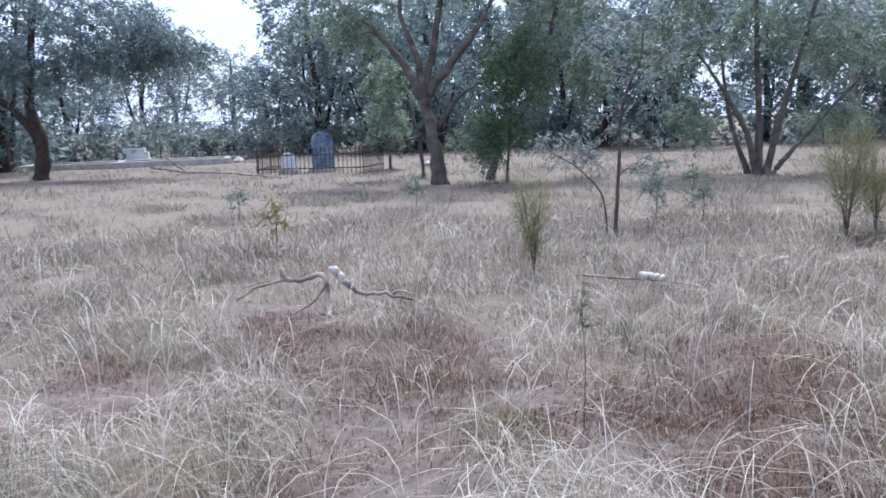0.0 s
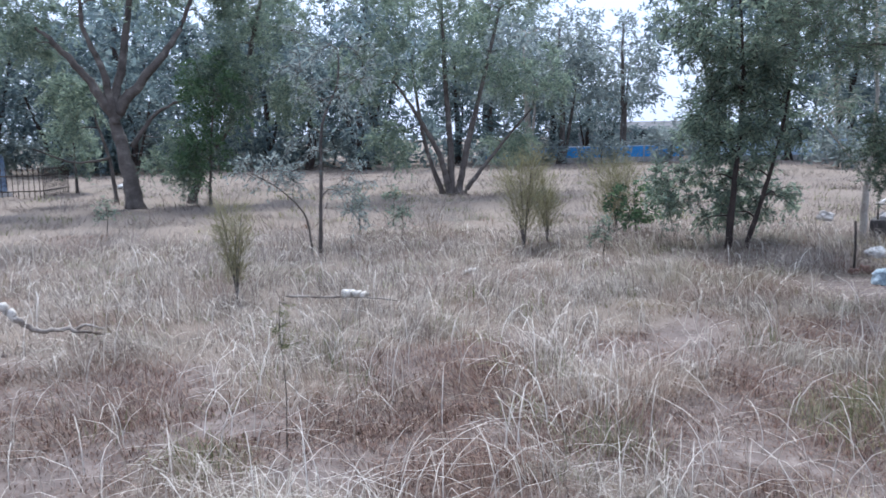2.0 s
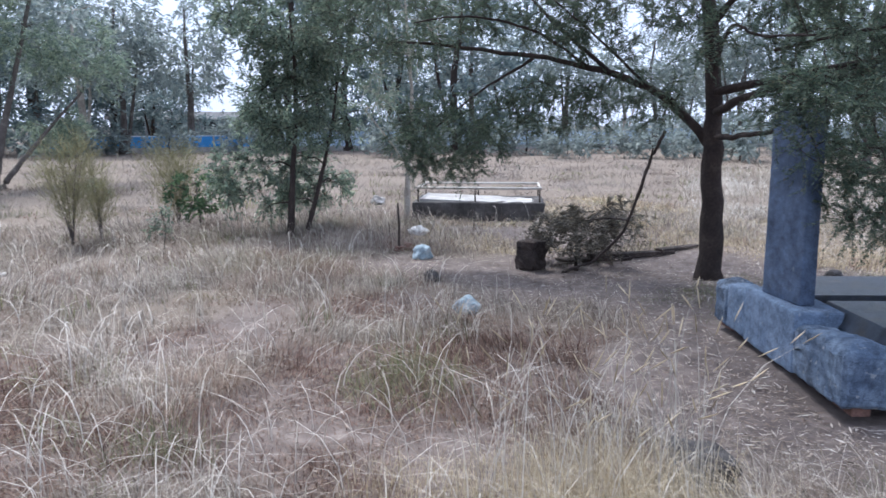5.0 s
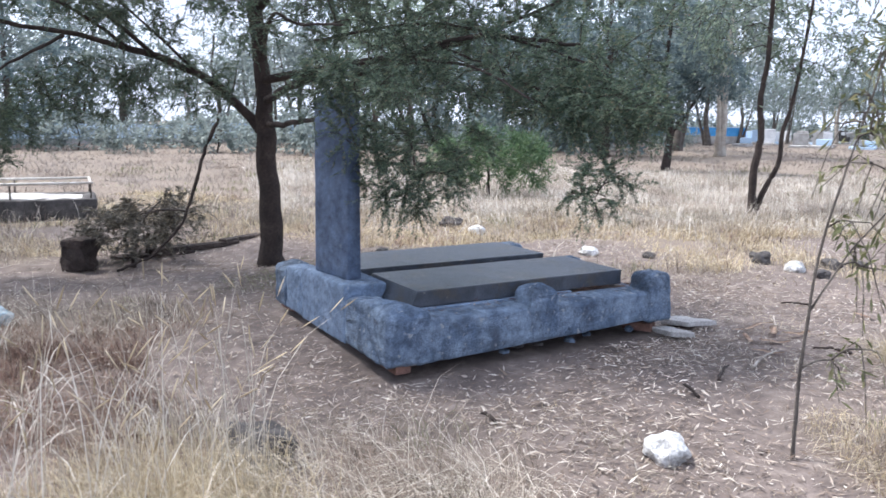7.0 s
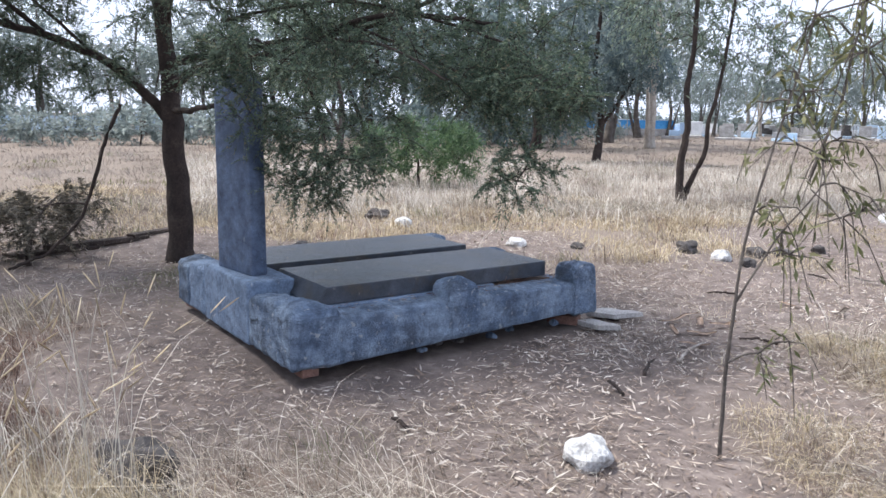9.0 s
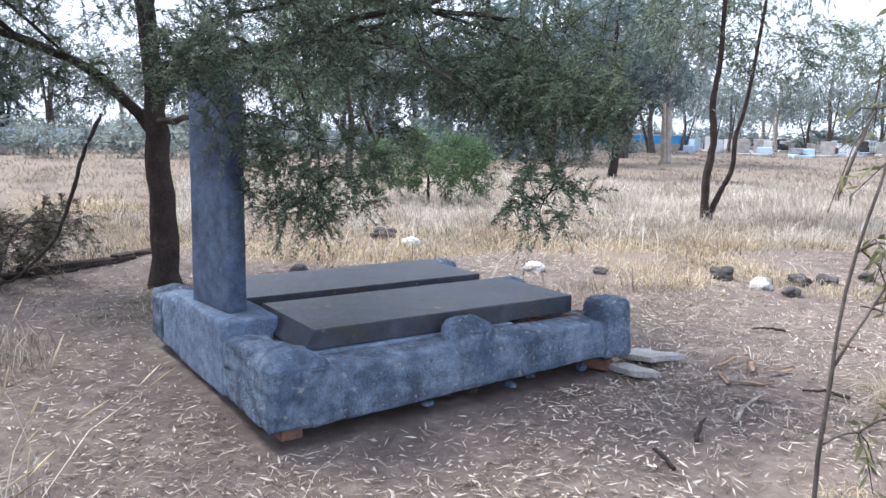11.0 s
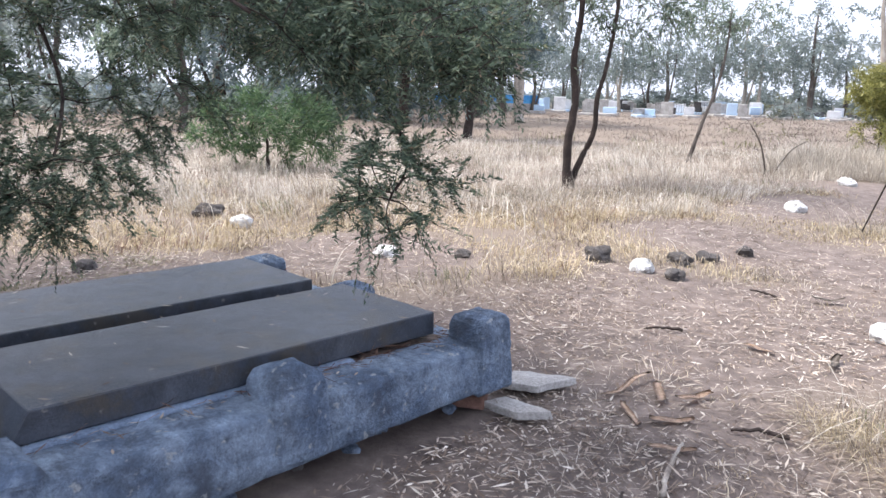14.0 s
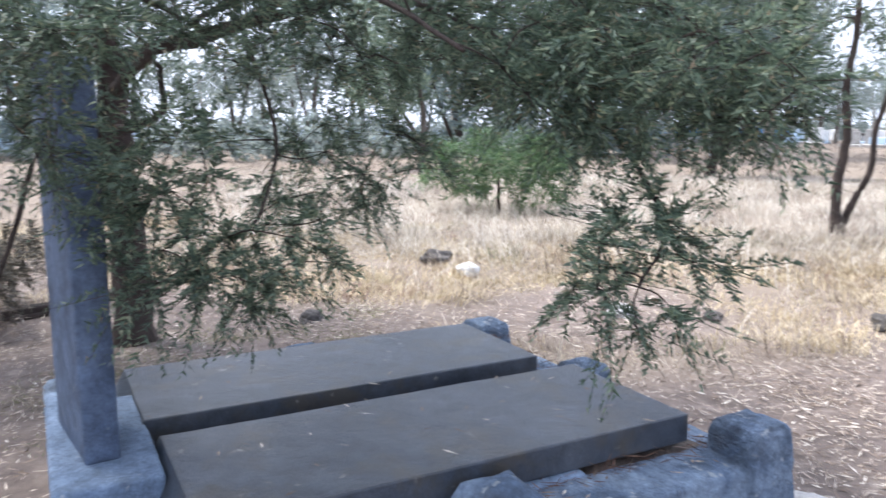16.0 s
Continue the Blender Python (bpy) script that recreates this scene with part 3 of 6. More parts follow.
def make_grave():
    kerb = on_grave("grave_kerb", "rough grey granite kerb around a double grave plot", "grave kerb")
    for x0, x1, top in ((0.0, 0.243, 0.322), (WIDE - 0.243, WIDE, 0.30)):
        bm = gbox((x0, 0.0, 0.03), (x1, LONG - 0.004, top), bevel=0.018, cuts=70, rough=0.011, scale=13)
        for v in bm.verts:
            v.co.z += 0.065 * min(1.0, max(0.0, (-v.co.y - 0.25) / 2.0)) * max(0.0, 1 - (v.co.z - 0.03) / 0.27)
            low = max(0.0, 1 - abs(v.co.z - 0.14) / 0.10)
            if x0 == 0.0 and v.co.x < 0.06:
                v.co.x -= low * (0.010 + 0.012 * noise.noise(Vector((v.co.y * 3.1, 0.4, v.co.z * 5)))) - 0.008 + 0.008 * noise.noise(v.co * 21)
                v.co.z += 0.007 * noise.noise(Vector((v.co.y * 8.7, 2.0, 0.3))) * (1.0 if v.co.z < 0.16 else 0.35)
            if v.co.z > top - 0.05:
                v.co.z -= 0.012 * max(0.0, noise.noise(Vector((v.co.y * 7.3, v.co.x * 9.0, 1.7)))) + (0.10 * max(0.0, 0.11 - v.co.x) if x0 == 0.0 else 0.0)
        part("kerb_side", bm, GRANITE, kerb, smooth=True)
    part("kerb_foot", gbox((0.247, LONG - 0.20, 0.05), (WIDE - 0.247, LONG - 0.01, 0.28), bevel=0.018, cuts=60, rough=0.011, scale=13), GRANITE, kerb, smooth=True)
    for x0, x1, top in ((0.247, 0.655, 0.395), (1.505, WIDE - 0.247, 0.385)):
        bm = gbox((x0, -0.004, 0.035), (x1, 0.21, top), bevel=0.02, cuts=20, rough=0.014, scale=13)
        for v in bm.verts:
            if v.co.z > 0.25 and x0 < 0.5:
                v.co.z -= 0.05 * ((v.co.x - x0) / (x1 - x0)) ** 2 + 0.02 * noise.noise(v.co * 9)
        part("kerb_head", bm, GRANITE if x0 < 0.5 else PLINTHSTONE, kerb, smooth=True)
    for x, y, top, w, cap in ((-0.010, -0.010, 0.415, 0.32, 0.40), (WIDE - 0.25, -0.010, 0.405, 0.26, 0.5), (-0.010, LONG - 0.22, 0.452, 0.235, 0.2), (WIDE - 0.225, LONG - 0.22, 0.41, 0.235, 0.3), (-0.012, 1.09, 0.455, 0.245, 0.55), (WIDE - 0.215, 1.10, 0.40, 0.225, 0.5), (0.98, LONG - 0.215, 0.415, 0.22, 0.5)):
        bm = gbox((x, y, 0.075 if y > 0.5 else 0.035), (x + w, y + w, top), bevel=0.02, cuts=16, rough=0.010, scale=11, segs=1)
        for v in bm.verts:
            if y > 1.0:
                v.co.x = x + w / 2 + (v.co.x - x - w / 2) * (1.06 - 0.16 * (v.co.z / top) ** 2)
                v.co.y = -y - w / 2 + (v.co.y + y + w / 2) * (1.10 - 0.22 * (v.co.z / top) ** 2)
            v.co += v.normal * 0.007 * noise.noise(v.co * 19.0 + Vector((x, y, 0)))
            if v.co.z > top - 0.10:
                away = max(abs(v.co.x - x - w / 2), abs(v.co.y + y + w / 2))
                v.co.z -= cap * max(0.0, away - 0.025) * min(1.0, (v.co.z - top + 0.10) / 0.08)
        part("kerb_post", bm, GRANITE, kerb)
    part("fill", gbox((0.23, 0.20, 0.02), (WIDE - 0.23, LONG - 0.19, 0.305), bevel=0.01, cuts=20, rough=0.03, scale=4), SOILFILL, kerb, "earth and bark litter between the kerbs", True)

    plinth = on_grave("headstone_plinth", "dressed grey granite plinth block under the headstone", "plinth")
    part("block", gbox((0.66, -0.008, 0.03), (1.50, 0.32, 0.438), bevel=0.014, cuts=26, rough=0.007, scale=10), PLINTHSTONE, plinth, smooth=True)

    stone = on_grave("headstone", "tall plain grey granite headstone on its plinth", "headstone")
    bm = box((-0.235, -0.055, 0.437), (0.235, 0.055, 1.70), bevel=0.010, cuts=18, rough=0.004, scale=9)
    turned = Matrix.Translation((1.073, -0.121, 0)) @ Matrix.Rotation(radians(8), 4, "Z")
    for v in bm.verts:
        k = (v.co.z - 0.437) / 1.264
        v.co.x *= 1 - 0.04 * k
        if v.co.z > 1.62:
            v.co.z += 0.05 * (1 - (v.co.x / 0.235) ** 2)
        v.co = turned @ v.co
    part("slab", bm, DRESSED, stone, smooth=True)
    for x0, x1, y0, y1, tilt in ((0.25, 0.96, 0.34, 2.13, 0.004), (1.14, 1.84, 0.31, 2.06, -0.003)):
        ledger = on_grave("ledger_slab", "flat worn dark stone ledger slab with scattered leaves", "ledger slab", "ledger slabs of the double grave")
        bm = gbox((x0, y0, 0.338), (x1, y1, 0.448), bevel=0.006, cuts=18, rough=0.004, scale=3)
        for v in bm.verts:
            if v.co.y > -y0 - 0.03 and v.co.z < 0.42:
                v.co.y += 0.05 * (0.42 - v.co.z) / 0.07
        part("slab", bm, LEDGER, ledger, smooth=False)
        part("bed", gbox((x0 - 0.03, y0 - 0.03, 0.25), (x1 + 0.03, y1 - 0.5, 0.335), bevel=0.01), PLINTHSTONE, ledger, "grey stone bedding course")


SOILFILL = solid("bark_litter_soil", [(0.3, (0.06, 0.05, 0.045)), (0.55, (0.13, 0.105, 0.092)), (0.8, (0.24, 0.20, 0.175))], 9.0, 0.95, 90, 0.9, 0.02)
make_grave()


def grave_point(u, n, z):
    return tuple(GB @ Vector((u, n, z)))


def bricks_and_rubble():
    for k, (u, n, rz, dz) in enumerate(((0.13, 0.12, 0, 0), (0.14, 2.24, 30, 0), (2.0, 0.1, 5, 0), (2.0, 2.28, 4, 0))):
        b = box((-0.115, -0.055, 0), (0.115, 0.055, 0.068), bevel=0.008, cuts=5, rough=0.004, scale=20)
        ob = part("brick", b, BRICK)
        ob.matrix_basis = pose(*grave_point(u, n, -0.014 + dz), 0, 0, GRAVE_TURN + rz)
        tagged(ob, "old red brick packed under the granite kerb", "brick", "bricks under the kerb")
    rng = np.random.default_rng(4)
    for k in range(12):
        n, u = rng.uniform(0.1, 2.4), rng.uniform(0.03, 0.16)
        r = rng.uniform(0.015, 0.034)
        ob = part("rubble_stone", lump((r * 1.4, r, r), k + 40, 0.4, 0.8, 2), GRANITE if k % 3 else DARKSTONE)
        ob.matrix_basis = pose(*grave_point(u, n, 0.012), 0, 0, rng.uniform(0, 360))
        tagged(ob, "small broken stone lying under the kerb", "stone", "rubble under the kerb")
    for u, n, w, d, rz, tilt in ((0.06, 2.66, 0.29, 0.22, 15, 4), (-0.11, 2.33, 0.26, 0.13, -12, -4)):
        bm = box((-w / 2, -d / 2, 0), (w / 2, d / 2, 0.038), bevel=0.005, cuts=8, rough=0.010, scale=14)
        for v in bm.verts:
            v.co.x += 0.30 * v.co.y * (1 - 2 * v.co.x / w) + 0.02 * noise.noise(v.co * 9)
            v.co.y += 0.18 * v.co.x
        ob = part("broken_slab", bm, CONCRETE)
        ob.matrix_basis = pose(*grave_point(u, n, -0.004), tilt * 0.5, 2, GRAVE_TURN + rz)
        tagged(ob, "broken flat piece of pale grey concrete", "slab piece", "broken slabs at the kerb's foot")


bricks_and_rubble()


# ---- rocks ----
def rocks():
    rows = (  # x, y, size, flatness, material, label
        (4.27, -0.70, 0.125, 0.85, LIMEWASH, "white limewashed rock on bare soil"),
        (3.86, 1.20, 0.17, 1.0, DARKSTONE, "grey-brown rock half hidden in dry grass"),
        (5.62, 4.05, 0.115, 1.0, BLUEROCK, "pale blue-grey rock in dry grass"),
        (7.45, 6.25, 0.15, 1.0, BLUEROCK, "blue-grey painted rock beside a post"),
        (6.55, 5.28, 0.10, 1.0, DARKSTONE, "small dark rock on shaded soil"),
        (8.92, 7.65, 0.16, 0.75, LIMEWASH, "pale rock near the railed grave"),
        (8.0, 7.0, 0.10, 0.8, BRICK, "small reddish stone at a post"),
        (11.75, 11.4, 0.15, 1.0, CONCRETE, "white painted stone behind the small tree"),
        (11.8, 1.22, 0.15, 0.75, LIMEWASH, "white limewashed rock on golden grass"),
        (10.1, -0.39, 0.13, 0.7, LIMEWASH, "white limewashed rock on leaf litter"),
        (12.3, 1.68, 0.22, 0.7, DARKSTONE, "dark rough rock in golden grass"),
        (9.98, -2.33, 0.16, 0.95, DARKSTONE, "dark rough rock along the path's edge"),
        (9.6, -2.62, 0.115, 1.0, LIMEWASH, "white limewashed rock along the path"),
        (9.42, -2.86, 0.12, 0.9, DARKSTONE, "dark rock beside a white one"),
        (9.95, -3.1, 0.14, 0.8, DARKSTONE, "dark rock along the path's edge"),
        (10.1, -3.42, 0.13, 0.8, DARKSTONE, "dark rock along the path's edge"),
        (10.4, -3.95, 0.12, 0.8, DARKSTONE, "small dark rock along the path"),
        (10.2, -1.1, 0.10, 0.7, DARKSTONE, "small dark rock on leaf litter"),
        (13.3, -6.05, 0.16, 0.8, LIMEWASH, "white limewashed rock at the path's bend"),
        (16.4, -8.7, 0.18, 0.7, LIMEWASH, "white limewashed rock far along the path"),
        (17.9, -10.5, 0.22, 0.6, LIMEWASH, "white limewashed rock far along the path"),
        (7.63, -3.6, 0.16, 0.6, LIMEWASH, "white limewashed rock beside the path"),
        (9.3, 2.0, 0.14, 0.6, DARKSTONE, "dark rock lying behind the grave"),
        (8.6, 0.9, 0.14, 0.7, DARKSTONE, "dark rock lying behind the grave"),
        (-1.9, 31.5, 0.2, 0.8, LIMEWASH, "pale rock far off in dry grass"),
        (-12.6, 41.0, 0.3, 0.8, LIMEWASH, "pale rock by the far grave edging"),
        (-16.8, 42.0, 0.3, 0.7, LIMEWASH, "pale rock by the far grave edging"),
    )
    for k, (x, y, r, flat, mat, label) in enumerate(rows):
        r *= 0.72 if mat is DARKSTONE and x > 8.5 else 0.86
        ob = part("rock", lump((r * 1.15, r * 0.95, r * 0.95), k, 0.30 if mat is LIMEWASH else 0.48, flat), mat, smooth=False)
        ob.matrix_basis = pose(x, y, float(gz(x, y)) + r * flat * 0.38, 0, 0, k * 67)
        tagged(ob, label, "rock", "limewashed marker rocks" if mat is LIMEWASH else "")


rocks()


# ---- dead wood ----
def dead_branch(name, label, lines, mat, at, sides=6):
    """A fallen branch: forks as tubes, each (points, thick, thin), from a base on the ground."""
    root = thing(name, label, "branch", "", (at[0], at[1], float(gz(*at))))
    rng = np.random.default_rng(len(lines) + int(abs(at[0]) * 10))
    for pts, r0, r1, *own in lines:
        n = 5 * len(pts)
        c = smoothed(pts, n)
        c[1:-1] += rng.normal(0, r0 * 0.25, (n - 2, 3))
        soup("fork", *tube(c, 1.2 * np.linspace(r0, r1, n) * (1 + rng.normal(0, 0.07, n)), sides), own[0] if own else mat, root, True)


dead_branch("fallen_branch", "bleached forked dead branch lying in dry grass",
            [([(-0.46, 0.22, 0.41), (-0.39, 0.2, 0.32), (-0.21, 0.2, 0.31), (-0.08, 0.2, 0.35), (0.0, 0.14, 0.27), (0.02, 0.0, 0.10), (0.06, -0.12, 0.0)], 0.020, 0.022),
             ([(0.08, 0.2, 0.37), (0.17, 0.2, 0.275), (0.30, 0.2, 0.17), (0.55, 0.2, 0.15), (0.84, 0.2, 0.07)], 0.030, 0.010),
             ([(0.06, 0.2, 0.40), (0.10, 0.2, 0.35), (0.16, 0.2, 0.285)], 0.036, 0.028, BLEACHED),
             ([(0.62, 0.2, 0.15), (0.70, 0.1, 0.20), (0.85, 0.05, 0.16)], 0.012, 0.006),
             ([(-0.39, 0.2, 0.32), (-0.71, 0.26, 0.22), (-0.92, 0.3, 0.10)], 0.016, 0.006),
             ([(-0.36, 0.2, 0.30), (-0.6, 0.3, 0.28), (-0.85, 0.4, 0.20)], 0.010, 0.004),
             ([(0.0, 0.15, 0.28), (-0.12, 0.05, 0.12), (-0.30, 0.0, 0.02)], 0.011, 0.006)], DEADWOOD, (-1.38, 6.8))
dead_branch("fallen_branch", "thin dead branch with a bleached white stub",
            [([(-0.62, 0.5, 0.10), (-0.35, 0.22, 0.12), (0, 0.02, 0.13), (0.42, -0.22, 0.10)], 0.013, 0.006),
             ([(-0.11, 0.05, 0.16), (0.0, 0.02, 0.165), (0.11, -0.01, 0.15)], 0.034, 0.026, BLEACHED)], DEADWOOD, (1.76, 7.42))
dead_branch("fallen_branch", "short bleached piece of dead wood", [([(-0.08, 0, 0.13), (0, 0.02, 0.15), (0.09, 0.03, 0.17)], 0.030, 0.018, BLEACHED)], DEADWOOD, (3.33, 8.28))
dead_branch("fallen_branch", "long grey dead branch lying by the far graves",
            [([(-3.2, 1.5, 0.5), (-1.6, 0.6, 0.35), (0, 0, 0.3), (2.0, -0.3, 0.1)], 0.05, 0.02), ([(-1.6, 0.6, 0.35), (-2.2, 0.3, 0.9)], 0.04, 0.02)], DEADWOOD, (-8.5, 26.0))
dead_branch("fallen_branch", "dark bare branch arching down to the ground",
            [([(0.35, -0.25, 1.62), (0.2, -0.15, 1.25), (0.12, -0.05, 0.85), (0.0, 0.05, 0.48), (-0.2, 0.3, 0.16), (-0.45, 0.55, 0.03)], 0.018, 0.012),
             ([(0.06, 0.0, 0.62), (0.2, 0.4, 0.6), (0.1, 0.8, 0.5)], 0.010, 0.004)], BARK, (8.35, 3.95))
for _x, _y, _rz, _l in ((5.56, -1.18, -20, 0.34), (5.18, -0.93, 15, 0.22), (3.75, 0.45, 60, 0.22), (3.9, 0.75, 10, 0.22), (6.18, -2.0, 70, 0.24), (5.9, -1.5, -30, 0.5), (4.6, 0.2, 40, 0.15), (8.9, -3.4, 20, 0.3), (7.9, -2.2, 80, 0.25)):
    dead_branch("twig", "short broken dry twig on bare soil", [([(-_l / 2 * math.cos(radians(_rz)), -_l / 2 * math.sin(radians(_rz)), 0.02), (0, 0.01, 0.035), (_l / 2 * math.cos(radians(_rz)), _l / 2 * math.sin(radians(_rz)), 0.02)], 0.010, 0.006)], BARK if _l < 0.4 else DEADWOOD, (_x, _y), 5)


def bark_strip(x, y, length, width, rz, curl, mat=None):
    bm = bmesh.new()
    rows = []
    for i in range(8):
        s = i / 7 - 0.5
        w = width * (1 - 1.2 * s * s) * 0.5
        z = 0.015 + curl * (s * s) + 0.006 * math.sin(9 * s)
        rows.append([bm.verts.new((s * length, k * w + 0.02 * math.sin(5 * s), z + 0.004 * k * k)) for k in (-1, 0, 1)])
    for a, b in zip(rows, rows[1:]):
        for k in range(2):
            bm.faces.new((a[k], b[k], b[k + 1], a[k + 1]))
    bmesh.ops.solidify(bm, geom=bm.faces[:], thickness=0.002)
    ob = part("bark_strip", bm, mat or BARKSTRIP, smooth=True)
    ob.matrix_basis = pose(x, y, float(gz(x, y)) + 0.012, 0, 0, rz)
    tagged(ob, "curled strip of shed orange-brown gum bark", "bark strip", "shed bark strips on the soil")


for row in ((6.85, -1.62, 0.50, 0.035, -50, 0.02), (6.45, -1.50, 0.30, 0.035, -10, 0.02), (6.34, -1.66, 0.20, 0.06, 70, 0.05), (6.62, -1.88, 0.20, 0.06, 95, 0.06), (6.05, -1.55, 0.20, 0.05, 60, 0.03), (7.4, -2.6, 0.2, 0.05, 15, 0.03), (6.72, -1.74, 0.30, 0.05, -25, 0.015)):
    bark_strip(*row)
for row in ((8.6, -3.75, 0.24, 0.07, 60, 0.12), (7.1, -2.9, 0.22, 0.05, 130, 0.08)):
    bark_strip(*row, DEADWOOD)


def old_stump():
    root = thing("stump", "weathered dark timber stump beside fallen boards", "stump", "", (7.95, 4.95, 0))
    part("stump_body", box((-0.16, -0.13, -0.05), (0.14, 0.13, 0.29), bevel=0.03, cuts=9, rough=0.055, scale=8), BARK, root)
    for k, (x, y, l, w, rz) in enumerate(((9.3, 4.35, 1.3, 0.14, -24), (10.1, 4.1, 0.9, 0.12, -8), (8.8, 4.6, 1.0, 0.16, -30))):
        ob = part("fallen_board", box((-l / 2, -w / 2, 0), (l / 2, w / 2, 0.06 - 0.012 * k), bevel=0.01, cuts=10, rough=0.012, scale=8), BARK)
        ob.matrix_basis = pose(x, y, float(gz(x, y)) + 0.01, 0, 2, rz)
        tagged(ob, "dark rotting timber board on shaded soil", "board", "rotting boards behind the tree")
    post = thing("marker_post", "thin rusty iron post standing in the soil", "post", "", (7.72, 6.9, 0))
    soup("shaft", *tube([(0, 0, -0.1), (0.01, 0, 0.3), (0.0, 0.01, 0.62)], [0.016, 0.015, 0.014], 6), RUST, post, True)
    part("foot", box((-0.05, -0.05, -0.02), (0.05, 0.05, 0.05), bevel=0.015), BRICK, post)


old_stump()


# ---- the railed grave ----
def railed_grave():
    c = (11.55, 8.55, 0.0)
    rz = math.degrees(math.atan2(7.32 - 9.14, 11.85 - 10.56))
    root = thing("railed_grave", "low dark stone grave with a pale slab and pipe rail", "grave", "", c, rz)
    L, D = 2.3, 1.35
    for lo, hi in (((-L / 2, -D / 2, -0.05), (L / 2, -D / 2 + 0.22, 0.30)), ((-L / 2, D / 2 - 0.22, -0.05), (L / 2, D / 2, 0.30)), ((-L / 2, -D / 2 + 0.223, -0.05), (-L / 2 + 0.2, D / 2 - 0.223, 0.30)), ((L / 2 - 0.2, -D / 2 + 0.223, -0.05), (L / 2, D / 2 - 0.223, 0.30))):
        part("kerb", box(lo, hi, bevel=0.03, cuts=14, rough=0.03, scale=6), DARKSTONE, root, smooth=True)
    bm = box((-L / 2 + 0.12, -D / 2 + 0.1, 0.27), (L / 2 - 0.1, D / 2 - 0.1, 0.36), bevel=0.015, cuts=14, rough=0.02, scale=5)
    for v in bm.verts:
        v.co.z -= 0.09 * (v.co.x / L + 0.5)
    part("top_slab", bm, CONCRETE, root, "cracked grey concrete top")
    xs, ys, h = (-L / 2 + 0.10, L / 2 - 0.08), (-D / 2 + 0.08, D / 2 - 0.08), 0.54
    for x in (xs[0], -0.05, xs[1]):
        for y in ys:
            soup("rail_post", *tube([(x, y, 0.25), (x, y, h)], [0.014, 0.014], 6), RUST, root, True)
    for a, b in (((xs[0] - 0.04, ys[0], h), (xs[1] + 0.04, ys[0], h)), ((xs[0], ys[1], h), (xs[1], ys[1], h)), ((xs[0], ys[0], h + 0.004), (xs[0], ys[1], h + 0.004)), ((xs[1], ys[0], h + 0.004), (xs[1], ys[1], h + 0.004))):
        soup("rail", *tube([a, tuple((p + q) / 2 for p, q in zip(a, b)), b], [0.022, 0.022, 0.022], 7), PIPE, root, True)


railed_grave()


# ---- far graves ----
def picket_fence(name, label, corners, h, step, mat):
    root = thing(name, label, "fence", "", (corners[0][0], corners[0][1], 0))
    base = np.array(corners[0])
    for a, b in zip(corners, corners[1:]):
        a, b = np.array(a) - base, np.array(b) - base
        n = max(2, int(np.linalg.norm(b - a) / step))
        for zz in (0.22, h - 0.2):
            soup("rail", *tube([(*a, zz), (*(a + b) / 2, zz), (*b, zz)], [0.02] * 3, 4), mat, root)
        for k in range(n):
            p = a + (b - a) * (k + 0.5) / n
            end = k in (0, n - 1)
            soup("picket", *tube([(*p, -0.05), (*p, h * 0.7), (*p, h - 0.05), (*p, h - 0.02), (*p, h + 0.10)], [0.018 if end else 0.013] * 3 + [0.026 if end else 0.030, 0.004], 5), mat, root)


def arched_headstone(at, w, h, t, rz, mat, label):
    root = thing("headstone", label, "headstone", "", (*at, 0.0), rz)
    bm = bmesh.new()
    prof = [(-w / 2, 0.15), (w / 2, 0.15), (w / 2, h - w * 0.42)] + [(w / 2 * math.cos(a), h - w * 0.42 + w * 0.42 * math.sin(a)) for a in [k * math.pi / 12 for k in range(1, 12)]] + [(-w / 2, h - w * 0.42)]
    f = bm.faces.new([bm.verts.new((x, -t / 2, z)) for x, z in prof])
    r = bmesh.ops.extrude_face_region(bm, geom=[f])
    bmesh.ops.translate(bm, verts=[v for v in r["geom"] if isinstance(v, bmesh.types.BMVert)], vec=(0, t, 0))
    bmesh.ops.recalc_face_normals(bm, faces=bm.faces[:])
    bmesh.ops.bevel(bm, geom=[e for e in bm.edges if abs((e.verts[0].co - e.verts[1].co).y) < 0.001], offset=0.015, segments=2, affect="EDGES")
    part("slab", bm, mat, root)
    part("base", box((-w / 2 - 0.12, -t / 2 - 0.1, -0.1), (w / 2 + 0.12, t / 2 + 0.1, 0.155), bevel=0.015), CONCRETE, root)


arched_headstone((-5.85, 29.6), 0.82, 1.52, 0.16, 28, GRANITE, "tall arched grey headstone behind an iron picket fence")
arched_headstone((-7.05, 29.0), 0.5, 0.8, 0.12, 20, MARBLE, "small pale headstone behind an iron picket fence")
picket_fence("iron_fence", "rusty iron picket fence around old graves", [(-7.7, 30.7), (-8.1, 28.3), (-4.1, 28.0), (-3.6, 30.4)], 0.92, 0.16, RUST)
picket_fence("iron_fence", "rusty iron picket fence under trees", [(-26.0, 40.0), (-22.5, 38.4)], 1.0, 0.17, RUST)


